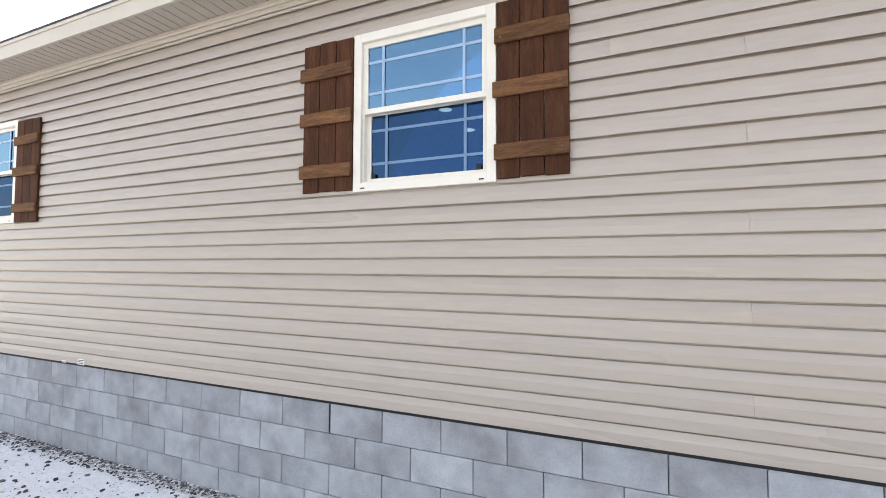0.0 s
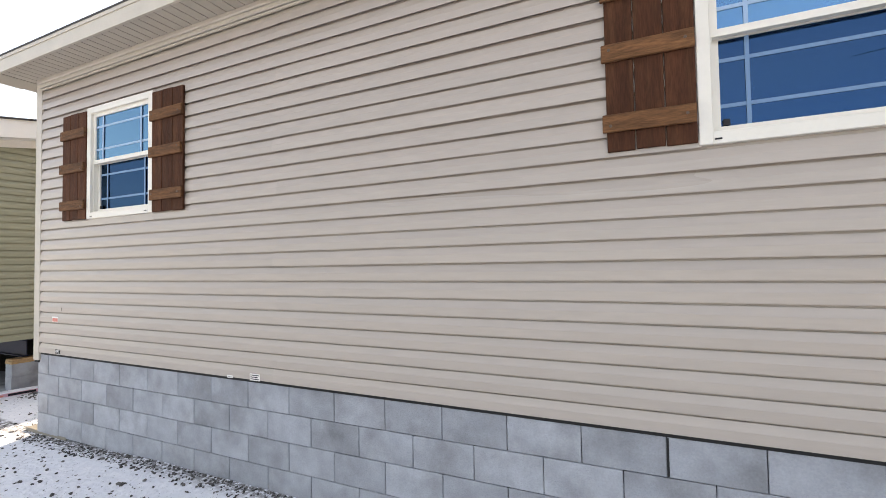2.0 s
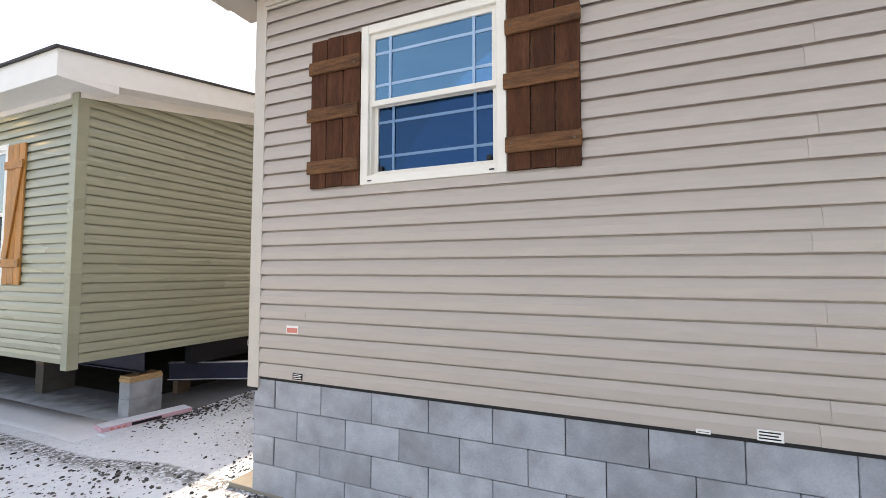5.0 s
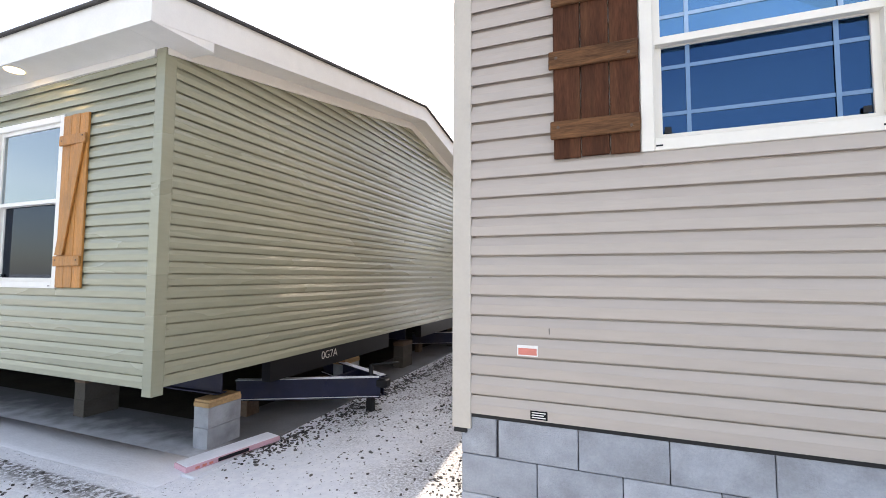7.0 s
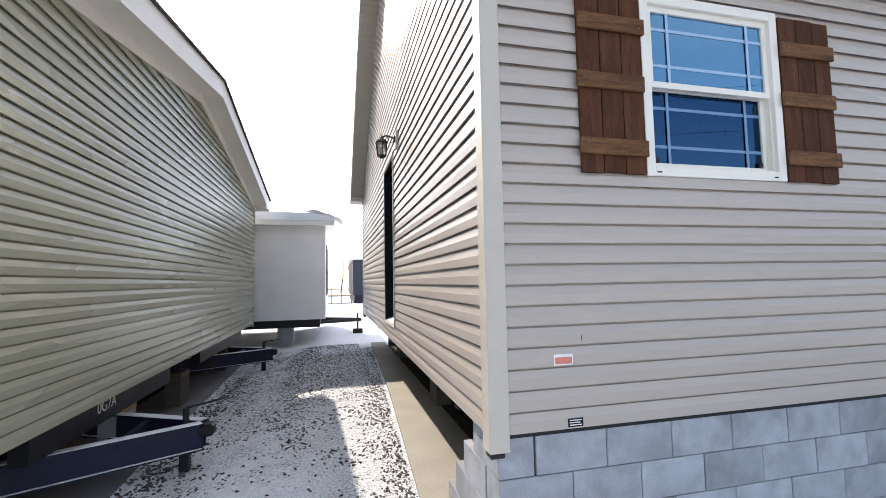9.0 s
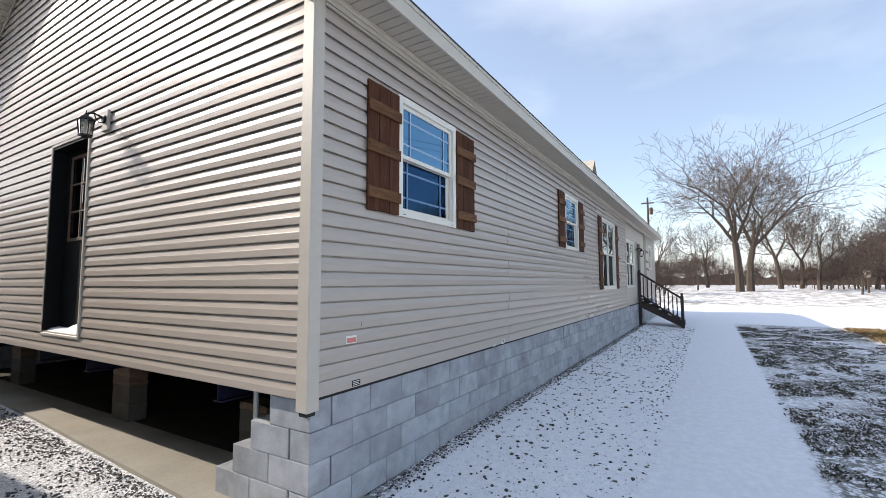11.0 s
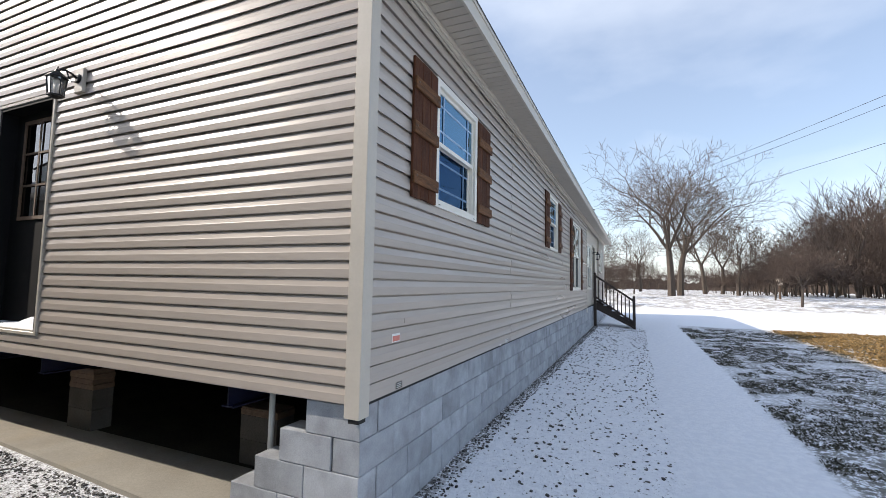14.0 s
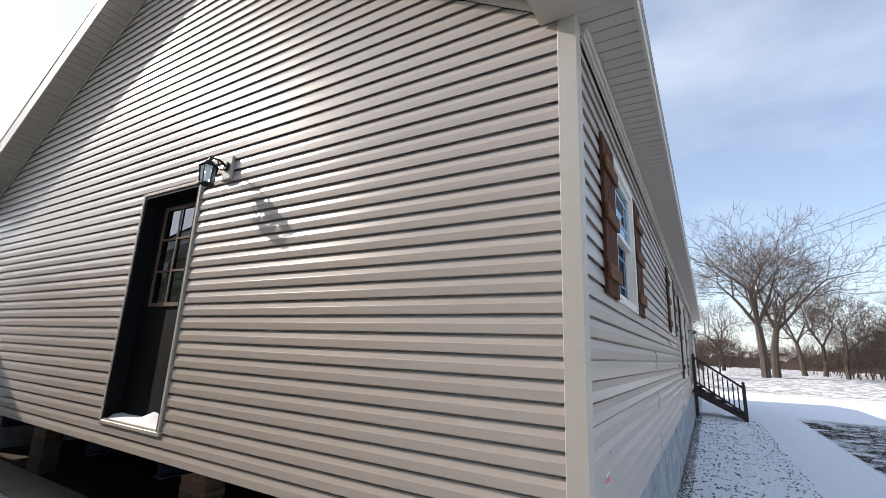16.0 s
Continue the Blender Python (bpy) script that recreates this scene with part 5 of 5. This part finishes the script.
# ---- trees ----
def branch_data(seed, height, levels, fork, spread, trunk_r, lean=0.0, up=0.25, twig_r=0.012, split=(2, 3)):
    """Bare branches as plain vertex and face lists, thick limbs apart from twigs."""
    r_ = random.Random(seed)
    out = ([], [])
    faces = ([], [])

    def seg(which, p, q, r0, r1, sides):
        vs, fs = out[which], faces[which]
        d = (q - p).normalized()
        u = d.orthogonal().normalized()
        w = d.cross(u)
        k0 = len(vs)
        for c, r in ((p, r0), (q, r1)):
            for k in range(sides):
                a = 2 * math.pi * k / sides
                vs.append(tuple(c + r * (math.cos(a) * u + math.sin(a) * w)))
        for k in range(sides):
            fs.append((k0 + k, k0 + (k + 1) % sides, k0 + sides + (k + 1) % sides, k0 + sides + k))

    def grow(p, d, length, r, level):
        steps = 3 if level < 3 else 2
        q = p
        for k in range(steps):
            d = (d + Vector((r_.uniform(-1, 1), r_.uniform(-1, 1), r_.uniform(-0.5, 1))) * 0.14 + Vector((0, 0, up * 0.12))).normalized()
            n = q + d * length / steps
            r1 = r * (1 - 0.30 * (k + 1) / steps)
            which = 0 if r > 0.035 else 1
            seg(which, q, n, r * (1 - 0.30 * k / steps), r1, 7 if r > 0.08 else (5 if which == 0 else 3))
            q = n
            if level > 0 and level < levels and k < steps - 1 and r_.random() < 0.75:
                side = d.orthogonal().normalized()
                side.rotate(Matrix.Rotation(r_.uniform(0, 6.28), 3, d))
                grow(q, (d * 0.6 + side * r_.uniform(0.5, 0.9)).normalized(), length * r_.uniform(0.55, 0.75), max(twig_r, r1 * 0.55), level + 1)
        if level < levels:
            count = fork if level == 0 else r_.randint(*split)
            a0 = r_.uniform(0, 6.28)
            for k in range(count):
                side = d.orthogonal().normalized()
                side.rotate(Matrix.Rotation(a0 + 6.28 * k / count + r_.uniform(-0.4, 0.4), 3, d))
                grow(q, (d + side * spread * r_.uniform(0.6, 1.2)).normalized(), length * r_.uniform(0.62, 0.85), max(twig_r, r * 0.7 * (0.62 if count > 2 else 0.75)), level + 1)
    grow(Vector((0, 0, -0.15)), Vector((lean, 0, 1)).normalized(), height * 0.27, trunk_r, 0)
    return out, faces


def list_mesh(name, verts, fs, mat):
    me = bpy.data.meshes.new(name)
    me.from_pydata(verts, [], fs)
    me.materials.append(mat)
    return me


def tree(data, x, y, scale, turn, label, group, twig=TWIG):
    (v0, v1), (f0, f1) = data
    t = thing("tree", Matrix.Translation((x, y, ground_z(x, y))) @ Matrix.Rotation(turn, 4, "Z") @ Matrix.Scale(scale, 4), label, "tree", group)
    shared("trunk", list_mesh("trunk", v0, f0, BARK), t, Matrix.Identity(4))
    shared("crown", list_mesh("crown", v1, f1, twig), t, Matrix.Identity(4))
    return t


BIG = branch_data(3, 13.0, 7, 4, 0.80, 0.29, 0.05, 0.22, 0.010, (2, 2))
MID = branch_data(8, 11, 6, 3, 0.75, 0.24, 0.1, 0.3, 0.013)
SLIM = branch_data(15, 11, 5, 3, 0.40, 0.16, 0.05, 0.6, 0.013)
BUSH = branch_data(21, 5.0, 5, 5, 0.85, 0.09, 0.0, 0.3, 0.010, (3, 3))
tree(BIG, 42.6, -4.4, 1.22, 0.4, "large bare spreading tree on the snowy lawn", "bare lawn trees")
tree(BIG, 43.6, -5.2, 1.12, 2.6, "bare tree with twin leaning trunks", "bare lawn trees")
for x, y, s, a in ((52, -8.2, 1.05, 1), (55, -10.2, 1.0, 3), (47, -10.3, 0.8, 5), (58, 3.5, 0.9, 4), (62, -2, 0.95, 2.2)):
    tree(MID, x, y, s, a, "slender bare tree with fine twigs", "bare lawn trees")
for x, y, s, a in ((33, -11.2, 1.0, 0.3), (39, -11.2, 0.8, 1.3), (38, 0.9, 0.8, 2.2), (45, -1.3, 0.9, 0.7), (30.5, 0.6, 0.55, 3.3)):
    tree(BUSH, x, y, s, a, "small bushy bare tree on the lawn", "bushy bare trees", BROWNTWIG)


def scatter_copies(name, datas, places, mats, label, category):
    """Many copies of the bare trees, joined to one mesh."""
    for which, mat in ((0, mats[0]), (1, mats[1])):
        vs, fs = [], []
        for kind, x, y, s, a in places:
            v = np.array(datas[kind][0][which])
            if not len(v):
                continue
            c, sn = math.cos(a), math.sin(a)
            k = len(vs)
            v2 = np.stack([(v[:, 0] * c - v[:, 1] * sn) * s + x, (v[:, 0] * sn + v[:, 1] * c) * s + y, v[:, 2] * s + ground_z(x, y) - 0.02], 1)
            vs.extend(map(tuple, v2))
            fs.extend(tuple(i + k for i in f) for f in datas[kind][1][which])
        ob = new(name if which == 0 else name + "_twigs", list_mesh(name, vs, fs, mat))
        tagged(ob, label, category, kind="stuff")


rnd = random.Random(77)
THIN = branch_data(31, 13, 5, 3, 0.52, 0.17, 0.05, 0.42, 0.018, (2, 2))
WIDE = branch_data(57, 11.0, 5, 5, 0.55, 0.15, 0.0, 0.4, 0.018, (2, 2))
SCRUB = branch_data(41, 4.0, 4, 5, 0.8, 0.05, 0.0, 0.4, 0.020, (2, 2))
places = []
for k in range(125):
    # the wood stands higher the further it lies from the house's line
    a = 9.5 + 26 * rnd.random()
    d = rnd.uniform(52, 88)
    top = 5.2 + 7.4 * smooth_step(9, 19, a)
    x, y = -2.5 + d * math.cos(radians(a)), -2.25 - d * math.sin(radians(a))
    places.append((0 if k % 5 < 2 else 2, x, y, d * math.tan(radians(top)) * rnd.uniform(0.55, 1.02) / 12.0, rnd.uniform(0, 6.28)))
for k in range(50):
    places.append((0, rnd.uniform(95, 125), rnd.uniform(-32, 40), rnd.uniform(0.4, 0.65), rnd.uniform(0, 6.28)))
for k in range(170):
    a = 6.5 + 29 * rnd.random()
    d = rnd.uniform(50, 78)
    x, y = -2.5 + d * math.cos(radians(a)), -2.25 - d * math.sin(radians(a))
    places.append((1, x, y, rnd.uniform(0.8, 1.35) * (0.7 + 0.5 * smooth_step(9, 16, a)), rnd.uniform(0, 6.28)))
for k in range(80):
    places.append((1, rnd.uniform(78, 110), rnd.uniform(-30, 35), rnd.uniform(0.8, 1.6), rnd.uniform(0, 6.28)))
scatter_copies("far_woods", (THIN, SCRUB, WIDE), places, (BARK, BROWNTWIG), "brown leafless wood behind the lawn", "woods")
places = [(0, rnd.uniform(-14, 6), rnd.uniform(62, 80), rnd.uniform(0.6, 0.9), rnd.uniform(0, 6.28)) for k in range(12)]
scatter_copies("alley_trees", (THIN,), places, (BARK, TWIG), "bare trees beyond the homes", "woods")

# bank of woodland behind
bm = bmesh.new()
pts = []
for i in range(400):
    a = radians(-75 + i * 0.33)
    h = 2.6 + 1.6 * noise.noise((i * 0.045, 4, 0)) + 0.8 * noise.noise((i * 0.2, 9, 0)) + 1.1 * noise.noise((i * 0.9, 2, 0))
    pts.append((math.cos(a) * 125, math.sin(a) * 125, h))
lo = [bm.verts.new((x, y, 0)) for x, y, h in pts]
hi = [bm.verts.new((x, y, h + 0.9)) for x, y, h in pts]
for i in range(399):
    bm.faces.new((lo[i], lo[i + 1], hi[i + 1], hi[i]))
bd = part("backdrop", bm, BROWNTWIG, None, "distant brown wood")
tagged(bd, category="woods", kind="structure")

# utility pole, wires, post and small hut
t = thing("utility_pole", (60, 4.2, ground_z(60, 4.2)), "grey wooden utility pole with a crossarm", "utility pole")
bm = bmesh.new()
tube(bm, [(0, 0, -0.1), (0, 0, 11.6)], [0.16, 0.11], 8)
part("pole", bm, BARK, t)
bm = bmesh.new()
quad_box(bm, -0.06, -0.75, 10.8, 0.06, 0.75, 10.95)
part("crossarm", bm, BARK, t)
bm = bmesh.new()
lathe(bm, [(0.22, 9.4), (0.22, 10.2), (0.1, 10.3)], (0.1, -0.38, 0), 10)
part("transformer", bm, STEEL, t)
for z0, y0 in ((10.9, -0.7), (10.9, 0.7), (8.6, 0.0)):
    bm = bmesh.new()
    pts = []
    for i in range(25):
        f = i / 24
        pts.append((60 - 46 * f, 4.2 + y0 - 26.2 * f, ground_z(60, 4.2) + z0 - 4 * 0.7 * f * (1 - f) + 0.8 * f))
    tube(bm, pts, 0.014, 4)
    w = thing("power_line", (0, 0, 0), "thin dark overhead power line", "cable", "power lines")
    part("wire", bm, BLACK, w)
t = thing("garden_post", (41, -12.0, ground_z(41, -12)), "dark post topped by a small bird house", "bird house")
part("post", box_bm(-0.06, -0.06, -0.1, 0.06, 0.06, 1.1, 0), BROWN_TIMBER, t)
bm = bmesh.new()
quad_box(bm, -0.15, -0.15, 1.1, 0.15, 0.15, 1.45)
prism(bm, [(-0.24, 1.45), (0.24, 1.45), (0, 1.68)], 1, -0.2, 0.2)
part("box", bm, TAN, t)

# ---- gravel and grass ----
def pebble_field(name, spots, mat, label, category):
    """Uneven stones, each a squashed icosahedron, joined."""
    base = bmesh.new()
    bmesh.ops.create_icosphere(base, subdivisions=1, radius=1.0)
    bv = np.array([v.co[:] for v in base.verts])
    bf = [tuple(v.index for v in f.verts) for f in base.faces]
    base.free()
    rs = np.random.RandomState(9)
    vs, fs = [], []
    for x, y, s in spots:
        j = bv * (1 + rs.uniform(-0.28, 0.28, (len(bv), 1)))
        a = rs.uniform(0, 6.28)
        sx, sy, sz = s * rs.uniform(0.7, 1.4), s * rs.uniform(0.6, 1.0), s * rs.uniform(0.4, 0.75)
        px, py = j[:, 0] * sx, j[:, 1] * sy
        k = len(vs)
        z = ground_z(x, y) + sz * 0.35
        vs.extend(zip(px * math.cos(a) - py * math.sin(a) + x, px * math.sin(a) + py * math.cos(a) + y, j[:, 2] * sz + z))
        fs.extend(tuple(i + k for i in f) for f in bf)
    ob = new(name, list_mesh(name, vs, fs, mat))
    tagged(ob, label, category, kind="stuff")


rnd = random.Random(12)
spots = []
for k in range(2600):
    spots.append((rnd.uniform(-2.5, 16), -0.1 - 1.65 * rnd.random(), rnd.choice((0.004, 0.006, 0.008, 0.011, 0.017)) * rnd.uniform(0.7, 1.2)))
for k in range(2600):
    spots.append((rnd.uniform(0.0, 16), -0.02 - 0.16 * rnd.random() ** 1.5, rnd.uniform(0.006, 0.014)))
for k in range(15000):
    y = 0.2 + 9.6 * rnd.random() ** 0.75
    x = rnd.uniform(-2.4, -0.12)
    near = noise.noise((x * 1.6, y * 1.6, 5)) + 0.22 * (y - 3.0)
    if near > 0.0 or rnd.random() < 0.22:
        spots.append((x, y, rnd.choice((0.004, 0.006, 0.009, 0.014)) * rnd.uniform(0.7, 1.2)))
for k in range(2600):
    y = rnd.uniform(0.1, 9.0)
    spots.append((-0.22 + 0.045 * y - abs(rnd.gauss(0, 0.16)), y, rnd.choice((0.005, 0.008, 0.012)) * rnd.uniform(0.8, 1.2)))
for k in range(1600):
    spots.append((-2.32 + rnd.gauss(0, 0.12) - 0.02 * rnd.random(), rnd.uniform(0.8, 7), rnd.uniform(0.008, 0.022)))
for k in range(2600):
    spots.append((rnd.uniform(-7, 0), rnd.uniform(-3.2, 0.05), rnd.choice((0.005, 0.008, 0.011, 0.018)) * rnd.uniform(0.7, 1.3)))
for k in range(700):
    spots.append((rnd.uniform(-2.5, 15), -0.15 - 1.6 * rnd.random(), rnd.uniform(0.011, 0.022)))
pebble_field("gravel", spots, STONE, "grey gravel poking through thin snow", "gravel")


def blades(name, spots, mat, label):
    rs = random.Random(4)
    vs, fs = [], []
    for x, y, h in spots:
        for k in range(5):
            a = rs.uniform(0, 6.28)
            lx, ly = math.cos(a) * h * rs.uniform(0.5, 1.3), math.sin(a) * h * rs.uniform(0.5, 1.3)
            w = 0.004 + 0.004 * rs.random()
            px, py, pz = x + rs.uniform(-0.04, 0.04), y + rs.uniform(-0.04, 0.04), ground_z(x, y) - 0.005
            k0 = len(vs)
            vs += [(px - w, py, pz), (px + w, py, pz), (px + lx * 0.5, py + ly * 0.5, pz + h * 0.8), (px + lx, py + ly, pz + h * rs.uniform(0.4, 0.9))]
            fs += [(k0, k0 + 1, k0 + 2), (k0 + 1, k0 + 3, k0 + 2)]
    tagged(new(name, list_mesh(name, vs, fs, mat)), label, "grass", kind="stuff")


spots = []
for k in range(26000):
    x, y = rnd.uniform(-2, 17), -3.0 - 7 * rnd.random() ** 1.3
    if noise.noise((x * 2.3, y * 2.3, 7)) + 0.6 * noise.noise((x * 0.6, y * 0.6, 2)) > -0.02:
        spots.append((x, y, rnd.uniform(0.015, 0.04)))
blades("lawn_grass", spots, GRASS, "short winter grass through the snow")
spots = []
for k in range(7000):
    x, y = rnd.uniform(9.5, 18), -6 - 9 * rnd.random()
    spots.append((x, y, rnd.uniform(0.03, 0.08)))
blades("dry_grass", spots, STRAW, "yellow-brown dry grass strip")
